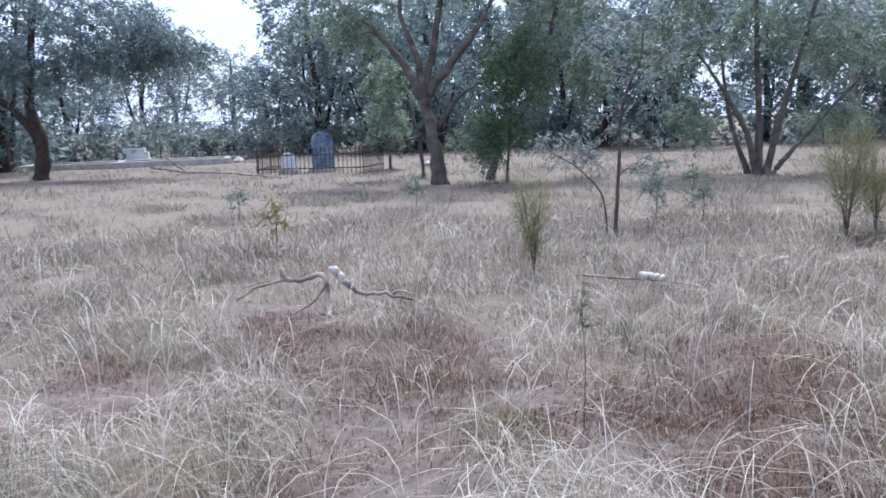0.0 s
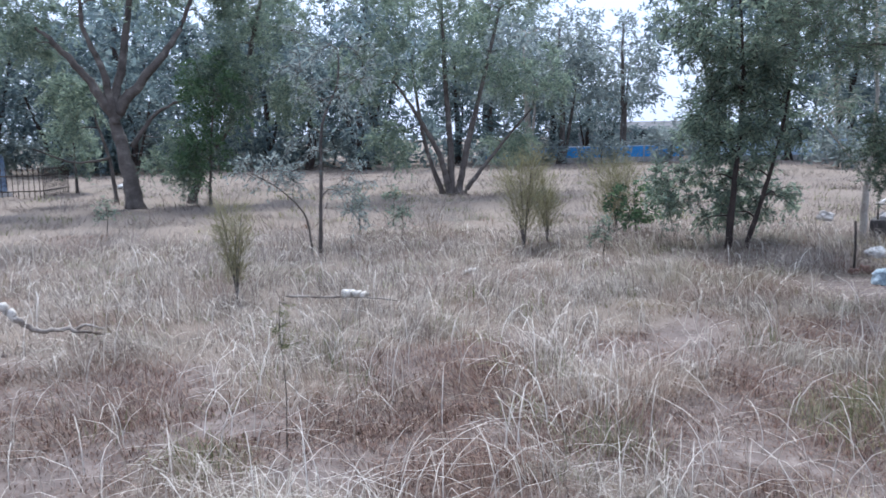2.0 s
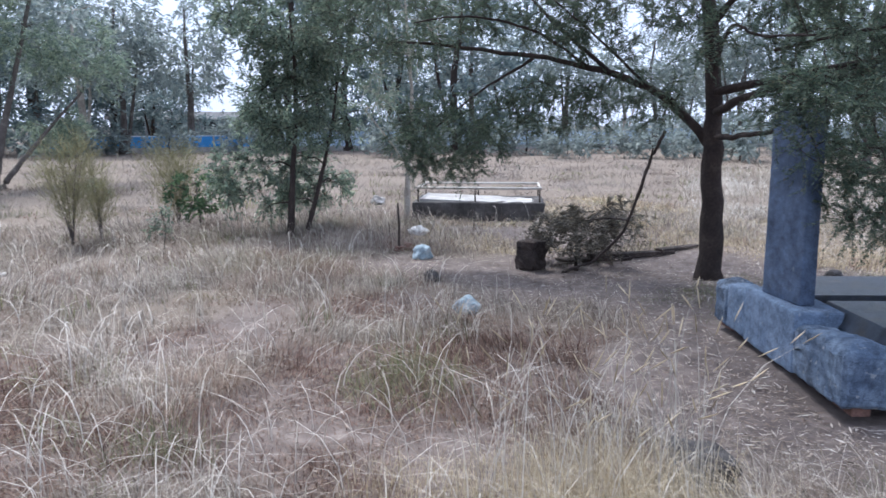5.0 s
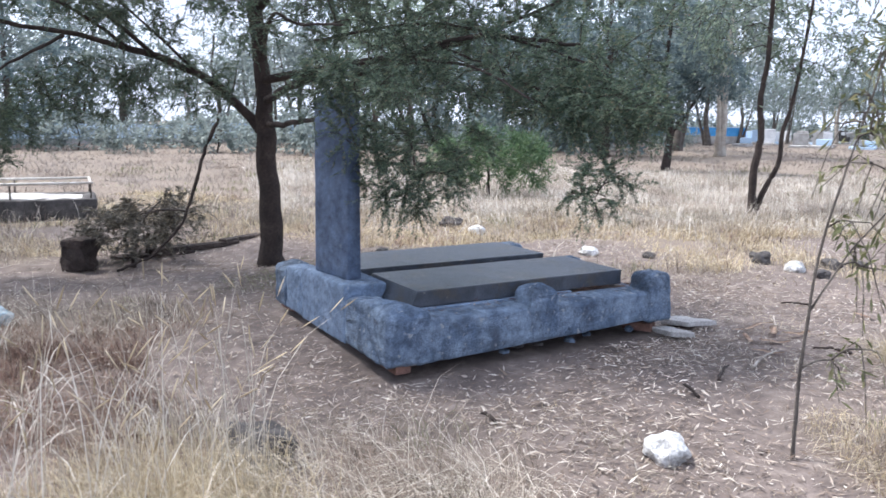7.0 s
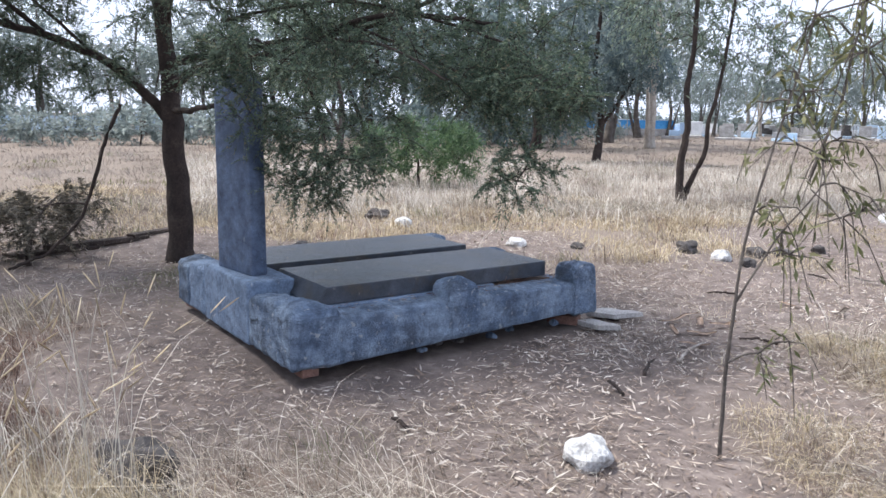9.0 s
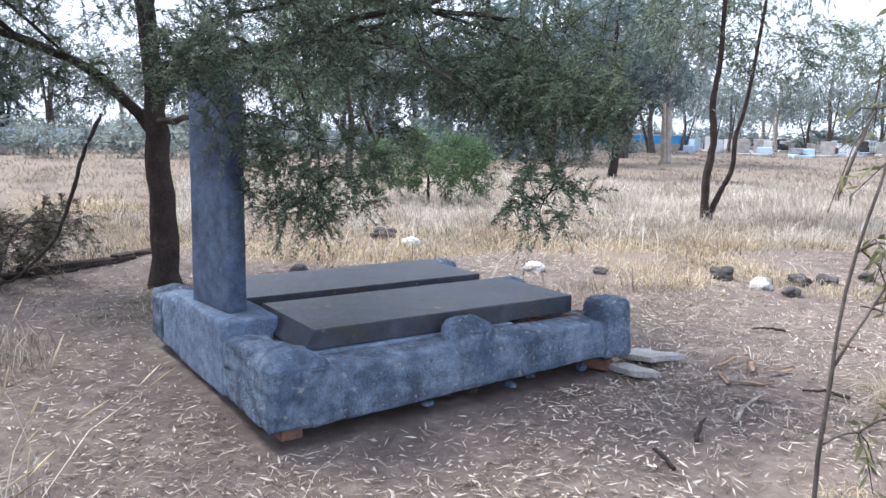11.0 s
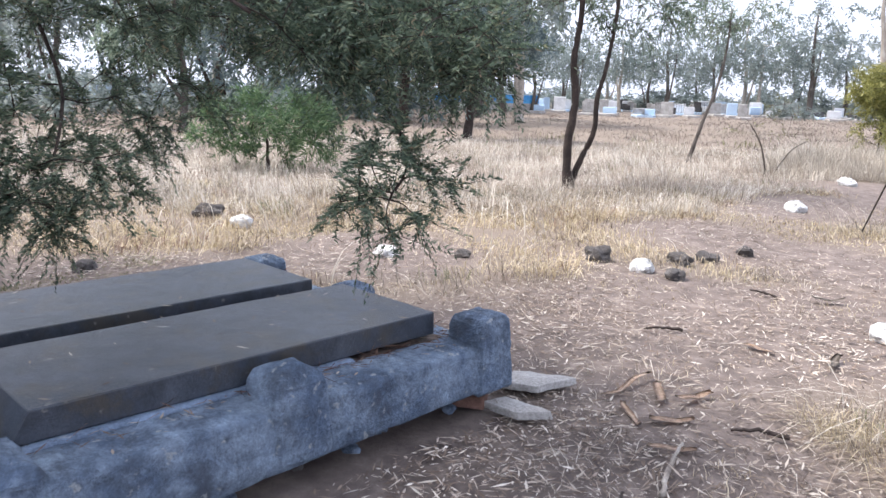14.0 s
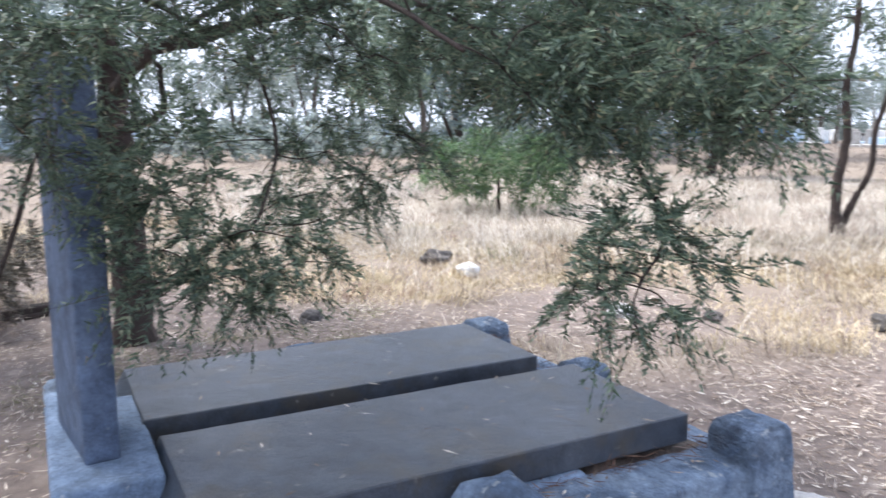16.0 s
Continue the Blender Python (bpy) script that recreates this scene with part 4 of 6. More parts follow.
def white_memorial():
    root = thing("memorial", "broad white marble memorial on stepped base", "headstone", "", (-19.4, 43.5, 0), 10)
    part("base", box((-0.85, -0.35, -0.1), (0.85, 0.35, 0.25), bevel=0.02), MARBLE, root)
    part("tablet", box((-0.62, -0.16, 0.253), (0.62, 0.16, 0.85), bevel=0.03), MARBLE, root)
    for x in (-0.72, 0.72):
        part("side_block", box((x - 0.09, -0.18, 0.253), (x + 0.09, 0.18, 0.62), bevel=0.02), MARBLE, root)
    edge = thing("grave_edging", "low pale concrete edging around old graves", "kerb", "", (-17.5, 40.0, 0), 18)
    for lo, hi in (((-5.5, -1.6, -0.1), (4.5, -1.3, 0.28)), ((-5.5, 1.3, -0.1), (4.5, 1.6, 0.28)), ((-5.5, -1.297, -0.1), (-5.2, 1.297, 0.28)), ((4.2, -1.297, -0.1), (4.5, 1.297, 0.28)), ((-1.2, -1.297, -0.1), (-0.9, 1.297, 0.28))):
        part("kerb", box(lo, hi, bevel=0.03), CONCRETE, edge)


white_memorial()


# ---- fences and building beyond ----
def sheet_fence(label, a, b, h, mat, low, step=2.4):
    """Panels between posts, with a rail, along a line."""
    a, b = np.array(a), np.array(b)
    n = max(1, round(np.linalg.norm(b - a) / step))
    rz = math.degrees(math.atan2(*(b - a)[::-1]))
    root = thing("sheet_fence", label, "fence", "painted fences at the grounds' edge", (*a, 0), rz)
    w = np.linalg.norm(b - a) / n
    for k in range(n):
        part("panel", box((k * w + 0.05, -0.02, low), ((k + 1) * w - 0.05, 0.02, h), bevel=0.005, segs=1), mat, root)
        part("post", box((k * w - 0.045, -0.045, -0.1), (k * w + 0.045, 0.045, h + 0.08), bevel=0.008, segs=1), STEEL, root)
        part("rail", box((k * w + 0.05, -0.05, h + 0.003), ((k + 1) * w - 0.05, 0.05, h + 0.06), bevel=0.005, segs=1), PALEBLUE, root)
        part("plinth_board", box((k * w + 0.05, -0.03, -0.05), ((k + 1) * w - 0.05, 0.03, low - 0.004), bevel=0.005, segs=1), CONCRETE, root)


sheet_fence("long low bright blue sheet fence beyond the meadow", (18.0, 44.5), (29.4, 40.2), 0.95, BLUE, 0.32)
sheet_fence("long low pale blue sheet fence beyond trees", (29.9, 40.0), (52.0, 26.0), 1.15, PALEBLUE, 0.3)
sheet_fence("long low pale blue sheet fence beyond trees", (52.5, 25.6), (74.0, 4.0), 1.3, PALEBLUE, 0.3)
sheet_fence("blue and pale sheet fence beyond the dry paddock", (74.3, 3.4), (80.0, -16.0), 1.5, BLUE, 0.7)


def mesh_fence(a, b, h):
    a, b = np.array(a), np.array(b)
    root = thing("chain_fence", "tall steel mesh fence before dark trees", "fence", "", (*a, 0))
    d, n = b - a, 9
    for k in range(n + 1):
        p = d * k / n
        soup("post", *tube([(*p, -0.1), (*p, h + 0.15)], [0.045, 0.045], 6), STEEL, root)
    for z in (0.1, h / 2, h):
        soup("rail", *tube([(0, 0, z), (*(d / 2), z), (*d, z)], [0.03] * 3, 5), STEEL, root)
    wires = []
    for k in range(150):
        p, q = d * k / 150, d * (k + 0.9) / 150
        wires += [tube([(*p, 0.1), (*q, h)], [0.006, 0.006], 3), tube([(*q, 0.1), (*p, h)], [0.006, 0.006], 3)]
    tagged(soup("mesh", *joined(wires), STEEL, root), kind="stuff")


mesh_fence((-34.0, 62.0), (6.0, 60.0), 2.4)


def long_building(at, rz, L, D, h):
    root = thing("building", "long low building with a grey sheet roof", "building", "", (*at, 0), rz)
    part("wall", box((-L / 2, -D / 2, -0.2), (L / 2, D / 2, h)), WALLPAINT, root)
    bm = bmesh.new()
    e = 0.6
    vs = [bm.verts.new(p) for p in ((-L / 2 - e, -D / 2 - e, h), (L / 2 + e, -D / 2 - e, h), (L / 2 + e, 0, h + 0.9), (-L / 2 - e, 0, h + 0.9), (-L / 2 - e, D / 2 + e, h), (L / 2 + e, D / 2 + e, h))]
    bm.faces.new((vs[0], vs[1], vs[2], vs[3]))
    bm.faces.new((vs[3], vs[2], vs[5], vs[4]))
    bmesh.ops.solidify(bm, geom=bm.faces[:], thickness=-0.15)
    part("roof", bm, ROOF, root)
    for k in range(int(L / 4)):
        x = -L / 2 + 2 + k * 4
        win = part("window", box((x - 0.9, -D / 2 - 0.05, 1.0), (x + 0.9, -D / 2 + 0.02, 2.3), bevel=0.02), STEEL, root)
        part("pane", box((x - 0.8, -D / 2 - 0.06, 1.1), (x + 0.8, -D / 2 - 0.052, 2.2)), GLASS, win)


long_building((53.0, 83.0), -21, 20, 8, 2.3)


def far_graves():
    """Rows of pale graves beyond the dry paddock."""
    rng = np.random.default_rng(9)
    for k in range(84):
        x, y = 66 + rng.uniform(0, 30), -14 - rng.uniform(0, 44)
        w, h = rng.uniform(0.6, 1.2), rng.uniform(0.6, 1.5)
        root = thing("headstone", "pale marble headstone and slab in far rows", "headstone", "far rows of graves", (x, y, 0), rng.uniform(-15, 15) + 70)
        part("tablet", box((-w / 2, -0.1, 0.2), (w / 2, 0.1, h), bevel=0.05), (MARBLE, CONCRETE, PALEBLUE, DARKSTONE, CONCRETE)[k % 5], root)
        part("slab", box((-w / 2 - 0.1, -0.15, -0.1), (w / 2 + 0.1, 2.0, 0.197), bevel=0.03), CONCRETE if k % 3 else PALEBLUE, root)
    picket_fence("iron_fence", "dark iron picket fence around far graves", [(78, -27), (80, -34)], 1.2, 0.3, RUST)


far_graves()


# ---- trees and shrubs ----
build_tree("acacia_tree", "dark-trunked acacia with feathery foliage drooping over the grave", "tree",
           [([(8.60, 3.07, 0), (8.58, 3.08, 1.0), (8.52, 3.12, 2.2), (8.45, 3.2, 3.6), (8.5, 3.1, 5.2)], 0.155, 0.035)],
           # blobs centred above 4 m lie out of view, added to shade grave and soil
           [((6.75, 0.45, 2.05), (1.15, 1.2, 0.46), 230), ((5.80, -0.34, 1.16), (0.22, 0.24, 0.20), 16), ((6.1, -0.36, 1.66), (0.5, 0.5, 0.20), 90), ((6.9, 2.9, 5.1), (2.2, 1.9, 0.7), 230), ((8.3, 3.9, 6.0), (2.2, 2.2, 0.8), 120), ((5.7, 4.3, 4.7), (1.9, 1.9, 0.6), 290), ((6.6, 0.9, 2.9), (1.2, 1.3, 0.35), 110), ((9.1, 5.1, 4.9), (1.8, 1.8, 0.7), 240), ((7.0, 6.3, 4.3), (1.6, 1.5, 0.6), 120), ((9.5, 7.2, 4.8), (1.9, 1.8, 0.6), 190), ((9.4, 4.2, 5.8), (1.7, 1.7, 0.5), 150), ((5.75, 1.15, 1.48), (0.3, 0.35, 0.2), 20),
            ((6.05, 1.0, 1.12), (0.42, 0.46, 0.28), 34), ((7.3, 1.0, 1.35), (0.6, 0.7, 0.3), 34), ((7.3, 1.3, 3.0), (2.0, 2.2, 0.7), 265),
            ((7.15, 5.6, 1.50), (0.6, 0.8, 0.5), 150), ((7.9, 4.7, 1.85), (0.6, 0.7, 0.32), 60), ((6.7, 6.1, 2.75), (1.1, 1.1, 0.5), 120), ((8.15, 3.9, 1.95), (0.6, 0.6, 0.42), 44), ((7.9, 4.0, 2.75), (1.0, 0.9, 0.45), 80), ((7.7, 4.9, 2.95), (0.9, 1.1, 0.5), 100), ((7.2, 2.3, 2.45), (1.0, 1.0, 0.4), 60),
            ((5.45, 1.25, 1.78), (0.30, 0.38, 0.20), 36), ((8.6, 5.0, 4.0), (2.0, 2.4, 0.8), 75), ((7.9, 3.5, 2.9), (1.2, 1.2, 0.5), 50),
            ((8.2, 2.6, 4.9), (2.4, 2.6, 0.9), 70), ((6.9, 2.1, 3.8), (2.0, 2.2, 0.7), 165), ((6.4, -0.6, 2.2), (0.7, 0.4, 0.5), 20)],
           21, BARK, ACACIA, (0.026, 0.0080), 7, 40, 0.19, 0.28,
           [([(8.56, 3.1, 1.40), (8.35, 3.6, 1.95), (8.0, 4.3, 2.25), (7.5, 5.1, 2.42), (6.8, 6.1, 2.55)], 0.058, 0.012),
            ([(8.55, 3.1, 1.75), (7.9, 2.35, 1.95), (7.3, 1.5, 2.0), (6.7, 0.7, 2.2), (6.3, -0.2, 2.1)], 0.05, 0.012),
            ([(8.52, 3.1, 1.95), (8.2, 2.1, 2.1), (7.9, 1.0, 2.25), (7.7, 0.0, 2.6)], 0.05, 0.012),
            ([(8.56, 3.1, 1.5), (8.1, 2.65, 1.52), (7.4, 2.0, 1.6), (6.4, 1.4, 1.75)], 0.035, 0.010),
            ([(8.5, 3.1, 2.7), (7.8, 2.4, 3.1), (6.8, 1.7, 3.4)], 0.045, 0.010), ([(8.48, 3.15, 3.2), (7.7, 3.0, 3.7), (6.6, 2.8, 4.0)], 0.04, 0.010),
            ([(8.1, 4.1, 2.2), (8.0, 4.9, 2.9), (8.2, 5.6, 3.6)], 0.03, 0.008), ([(7.7, 4.8, 2.35), (7.4, 5.3, 2.0), (7.1, 5.7, 1.6)], 0.02, 0.006),
            ([(6.9, 0.9, 2.15), (6.5, 0.0, 1.75), (6.0, -0.4, 1.3), (5.78, -0.35, 1.1)], 0.012, 0.004),
            ([(7.3, 1.5, 2.0), (7.0, 1.2, 1.5), (6.4, 1.0, 1.2), (6.05, 0.95, 1.15)], 0.012, 0.004),
            ([(7.2, 1.6, 1.95), (6.4, 1.5, 2.0), (5.6, 1.3, 1.85)], 0.014, 0.005),
            ([(8.2, 2.7, 1.85), (7.2, 1.6, 2.05), (6.2, 0.6, 1.95), (5.7, 0.1, 1.7)], 0.020, 0.006),
            ([(7.9, 2.3, 2.3), (7.1, 1.0, 2.35), (6.4, -0.2, 2.0), (6.1, -0.5, 1.75)], 0.018, 0.005),
            ([(8.5, 3.1, 2.2), (7.6, 2.6, 2.5), (6.6, 2.0, 2.3), (5.9, 1.4, 2.2)], 0.024, 0.007),
            ([(8.0, 4.3, 2.25), (7.4, 4.6, 2.6), (6.7, 4.9, 2.7), (6.1, 5.1, 2.6)], 0.022, 0.006),
            ([(8.3, 3.7, 2.0), (7.7, 4.0, 2.5), (7.0, 4.2, 2.9)], 0.022, 0.006)], feather=True)
build_tree("fallen_bough", "fallen leafy bough withering on the soil", "branch",
           [([(8.2, 4.5, 0.05), (8.7, 4.7, 0.35), (9.4, 4.9, 0.5)], 0.035, 0.01)],
           [((8.9, 4.75, 0.36), (1.1, 0.55, 0.3), 44)], 33, BARK, WITHER, (0.05, 0.014), 8, 34, 0.26, 0.4, feather=True)
build_tree("gum_tree", "spreading old gum with several thick leaning stems", "tree",
           [([(-1.0, 22.0, 0), (-1.15, 22.0, 1.3), (-1.35, 22.1, 2.5), (-1.0, 22.4, 4.2), (-0.7, 22.6, 6.5)], 0.25, 0.06),
            ([(0.45, 23.4, 0), (0.9, 23.4, 1.2), (1.7, 23.4, 2.3), (2.4, 23.5, 4.5), (3.0, 23.6, 7.0)], 0.14, 0.04),
            ([(-1.6, 24.0, 0), (-1.7, 24.0, 1.2), (-2.0, 24.0, 2.4)], 0.07, 0.03)],
           [((-0.6, 22.8, 6.5), (3.8, 2.4, 1.5), 150), ((1.6, 22.6, 3.4), (1.0, 0.9, 1.2), 52), ((2.6, 23.2, 5.6), (1.6, 1.4, 1.7), 75), ((-3.4, 22.6, 4.6), (1.4, 1.2, 0.9), 44), ((0.2, 22.3, 1.5), (0.9, 0.7, 0.8), 30), ((-2.6, 24.5, 2.8), (0.9, 0.8, 0.9), 30), ((3.3, 23.5, 3.0), (0.9, 0.9, 0.8), 24)],
           5, GREYBARK, GUM, (0.115, 0.032), 6, 30, 0.55, 0.5,
           [([(-1.3, 22.05, 2.3), (-1.9, 21.9, 3.3), (-2.6, 21.8, 4.2), (-3.0, 21.8, 4.6)], 0.16, 0.03), ([(-1.3, 22.1, 2.5), (-0.4, 22.0, 3.6), (0.4, 22.0, 4.6), (0.9, 22.0, 6.0)], 0.17, 0.03), ([(-1.35, 22.0, 2.2), (-1.5, 21.9, 3.4), (-1.9, 21.8, 4.6), (-2.0, 21.8, 6.0)], 0.13, 0.03), ([(-1.0, 22.2, 1.6), (-0.3, 22.1, 2.5), (0.6, 22.0, 2.9)], 0.08, 0.02), ([(-1.7, 24, 1.3), (-2.6, 23.8, 1.2), (-3.6, 23.6, 1.6)], 0.05, 0.015)], group="spreading gums of the meadow", fine=False)
build_tree("gum_tree", "many-stemmed gum with fanning grey stems", "tree",
           [([(7.9, 22.1, 0), (7.6, 22.1, 1.2), (6.9, 22.1, 2.4), (6.2, 22.1, 3.4)], 0.12, 0.03), ([(8.0, 22.2, 0), (8.0, 22.2, 1.5), (7.9, 22.3, 3.5), (7.8, 22.3, 6.0)], 0.14, 0.04),
            ([(8.2, 22.1, 0), (8.5, 22.1, 1.4), (9.0, 22.1, 3.2), (9.6, 22.1, 5.5)], 0.13, 0.04), ([(8.4, 22.2, 0), (8.9, 22.2, 0.6), (9.8, 22.2, 1.6), (10.8, 22.3, 2.6)], 0.10, 0.03), ([(7.8, 22.4, 0), (7.3, 22.6, 1.6), (7.0, 22.8, 4.0)], 0.10, 0.03)],
           [((8.0, 22.4, 6.2), (3.8, 2.4, 1.6), 160), ((5.9, 22.1, 3.8), (1.5, 1.2, 1.0), 44), ((10.6, 22.2, 3.6), (1.6, 1.3, 1.0), 48), ((8.2, 21.8, 4.0), (1.5, 0.9, 0.7), 30), ((6.4, 22.8, 1.6), (0.7, 0.6, 0.6), 18), ((10.2, 22.6, 1.6), (0.8, 0.6, 0.6), 20)],
           6, GREYBARK, GUM, (0.115, 0.03), 6, 28, 0.55, 0.55, group="spreading gums of the meadow", fine=False)
build_tree("young_gum", "bright green young gum beside the spreading gum", "tree",
           [([(0.9, 21.8, 0), (1.0, 21.8, 1.5), (1.2, 21.9, 3.2)], 0.05, 0.015)], [((1.2, 21.8, 3.0), (0.9, 0.8, 1.1), 50), ((0.8, 21.6, 1.3), (0.7, 0.6, 0.7), 26)], 18, GREYBARK, FRESH, (0.13, 0.035), 5, 14, 0.4, 0.4, fine=False)
build_tree("young_gum", "pale green conical young tree before dark trees", "tree",
           [([(-3.3, 30.0, 0), (-3.3, 30.0, 1.8), (-3.3, 30.0, 3.6)], 0.06, 0.015)], [((-3.3, 30.0, 1.7), (0.95, 0.8, 1.0), 44), ((-3.3, 30.0, 3.2), (0.55, 0.5, 0.7), 24)], 19, GREYBARK, GUM, (0.15, 0.04), 5, 14, 0.4, 0.3, fine=False)
build_tree("small_tree", "dense young tree with two dark stems and broad leaves", "tree",
           [([(7.60, 9.0, 0), (7.7, 9.05, 0.9), (7.85, 9.1, 2.2), (7.8, 9.2, 4.0)], 0.06, 0.015), ([(7.85, 8.95, 0), (8.1, 8.9, 0.8), (8.4, 8.9, 1.8), (8.6, 8.9, 3.2)], 0.045, 0.012)],
           [((8.0, 9.3, 3.4), (1.2, 1.1, 1.2), 150), ((8.1, 9.4, 1.9), (0.95, 0.85, 0.8), 95), ((8.5, 9.6, 0.8), (0.8, 0.6, 0.5), 34), ((7.2, 9.5, 0.8), (0.5, 0.5, 0.5), 22)],
           7, BARK, GUM, (0.085, 0.024), 6, 18, 0.34, 0.35)
build_tree("gum_sapling", "slender pale-barked gum beside the railed grave", "tree",
           [([(10.2, 9.1, 0), (10.3, 9.15, 1.0), (10.45, 9.2, 2.2), (10.4, 9.3, 3.8)], 0.06, 0.018), ([(10.28, 9.12, 0.9), (9.95, 9.3, 1.4), (9.6, 9.5, 1.9)], 0.022, 0.008)],
           [((10.3, 9.3, 3.4), (0.9, 0.9, 0.9), 46), ((9.9, 9.5, 2.2), (0.5, 0.5, 0.5), 14)], 8, PALEBARK, GUM, (0.09, 0.018), 5, 14, 0.4, 0.6)
build_tree("bare_sapling", "half-dead sapling with twisted bare branches", "tree",
           [([(2.1, 11.4, 0), (2.15, 11.4, 1.0), (2.2, 11.4, 1.9), (2.45, 11.4, 2.5), (2.5, 11.5, 3.0)], 0.035, 0.012), ([(1.95, 11.2, 0), (1.85, 11.1, 0.6), (1.5, 11.0, 1.0), (1.1, 11.0, 1.25)], 0.018, 0.006)],
           [((2.4, 11.6, 2.7), (0.95, 0.8, 0.8), 46), ((1.3, 11.0, 1.25), (0.5, 0.4, 0.22), 22), ((2.7, 11.7, 0.9), (0.35, 0.3, 0.5), 18), ((2.0, 11.6, 1.5), (0.5, 0.4, 0.35), 10)], 9, GREYBARK, HAZEGUM, (0.085, 0.018), 4, 11, 0.30, 0.5, bare=0.2)
build_tree("twin_stem_tree", "tall dark twin-stemmed gum beyond the golden grass", "tree",
           [([(15.7, -3.42, 0), (15.7, -3.39, 0.7), (15.7, -3.47, 1.4), (15.72, -3.42, 2.1), (15.72, -3.5, 3.0), (15.7, -3.5, 5.5)], 0.085, 0.035), ([(15.75, -3.48, 0), (15.75, -3.60, 0.4), (15.75, -3.82, 0.9), (15.78, -3.86, 1.5), (15.8, -4.02, 2.2), (15.9, -4.3, 4.5)], 0.065, 0.025)],
           [((15.9, -4.0, 4.6), (1.5, 2.0, 1.1), 90), ((16.1, -4.6, 3.0), (0.8, 1.2, 0.55), 36), ((16.2, -2.9, 3.4), (0.8, 0.9, 0.7), 26)], 10, BARK, GUM, (0.10, 0.024), 5, 16, 0.5, 0.6)
build_tree("gum_tree", "dark bushy gum beyond the dry paddock", "tree",
           [([(28.8, -3.2, 0), (28.9, -3.3, 1.6), (28.7, -3.0, 3.2), (28.8, -3.2, 6.0)], 0.17, 0.05), ([(28.9, -3.3, 1.2), (29.0, -4.2, 2.6), (29.0, -5.0, 4.0)], 0.08, 0.03)],
           [((28.8, -3.2, 5.0), (2.0, 2.2, 1.8), 110), ((28.6, -2.6, 2.6), (1.3, 1.5, 1.0), 60), ((28.8, -4.6, 3.4), (1.0, 1.1, 0.9), 40)], 24, BARK, GUMDARK, (0.16, 0.05), 6, 16, 0.6, 0.5, fine=False)
build_tree("gum_tree", "grey-green gum beyond the dry paddock", "tree",
           [([(31.0, 6.5, 0), (31.1, 6.4, 1.8), (30.9, 6.6, 3.6), (31.0, 6.5, 6.5)], 0.15, 0.05), ([(31.0, 6.5, 1.0), (31.2, 7.4, 2.4), (31.2, 8.2, 4.2)], 0.09, 0.03)],
           [((31.0, 6.8, 5.4), (2.2, 2.6, 1.6), 110), ((30.8, 7.6, 3.0), (1.4, 1.6, 0.9), 50)], 25, GREYBARK, GUM, (0.16, 0.05), 6, 16, 0.6, 0.5, fine=False)
build_tree("gum_sapling", "thin leaning sapling in tall dry grass", "tree",
           [([(21.5, -7.8, 0), (21.5, -8.1, 1.0), (21.6, -8.5, 2.2), (21.6, -8.6, 3.6)], 0.06, 0.02)], [((21.6, -8.5, 3.6), (1.0, 1.2, 0.7), 40)], 11, GREYBARK, GUM, (0.11, 0.026), 5, 14, 0.5, 0.6)
build_tree("sapling", "thin sapling with hanging yellow-green leaves beside the path", "tree",
           [([(4.40, -1.30, 0), (4.41, -1.30, 0.35), (4.40, -1.31, 0.62), (4.42, -1.34, 0.95), (4.42, -1.42, 1.35), (4.43, -1.52, 1.75), (4.42, -1.6, 2.3)], 0.011, 0.003)],
           [((4.42, -1.48, 1.05), (0.10, 0.12, 0.22), 4), ((4.44, -1.5, 1.55), (0.16, 0.16, 0.22), 6), ((4.42, -1.74, 1.3), (0.16, 0.18, 0.3), 6), ((4.5, -1.8, 2.0), (0.3, 0.4, 0.28), 20), ((4.45, -1.5, 0.55), (0.08, 0.14, 0.12), 2)],
           12, GREYBARK, OLIVE, (0.075, 0.015), 3, 7, 0.22, 0.9,
           [([(4.41, -1.32, 0.70), (4.44, -1.48, 0.98), (4.43, -1.66, 1.25), (4.42, -1.72, 1.55)], 0.006, 0.002), ([(4.43, -1.60, 1.20), (4.42, -1.74, 1.05), (4.42, -1.80, 0.75)], 0.003, 0.0015)])
build_tree("dark_gum", "dark-trunked leaning gum shading old graves", "tree",
           [([(-17.2, 29.9, 0), (-17.0, 29.9, 1.4), (-17.3, 29.9, 2.8), (-17.1, 30, 5.0), (-16.6, 30, 8.0)], 0.32, 0.10), ([(-17.1, 29.9, 1.6), (-18.2, 29.7, 3.0), (-19.8, 29.6, 3.2), (-21, 29.6, 2.4)], 0.2, 0.05)],
           [((-17.0, 30, 8.5), (4.5, 3.0, 2.2), 60), ((-14.2, 30, 5.8), (3.0, 2.0, 1.3), 90), ((-13.0, 30, 4.7), (2.4, 1.4, 0.7), 60), ((-11.0, 30, 4.7), (1.2, 1.0, 0.5), 24), ((-16.6, 30, 4.3), (2.0, 1.5, 0.9), 60), ((-19.5, 30, 5.0), (2.2, 2.0, 1.6), 60), ((-20.5, 29.5, 2.2), (1.2, 1.0, 1.0), 26)], 13, BARK, GUMDARK, (0.17, 0.05), 6, 18, 0.7, 0.5, fine=False)
build_tree("green_shrub", "dense fresh green shrub in dry grass", "shrub",
           [([(17.4, 1.7, 0), (17.4, 1.7, 0.5), (17.4, 1.8, 1.0)], 0.04, 0.015)], [((17.4, 1.6, 0.8), (0.9, 1.5, 0.6), 80)], 14, BARK, FRESH, (0.16, 0.02), 6, 18, 0.34, 0.1, fine=False)
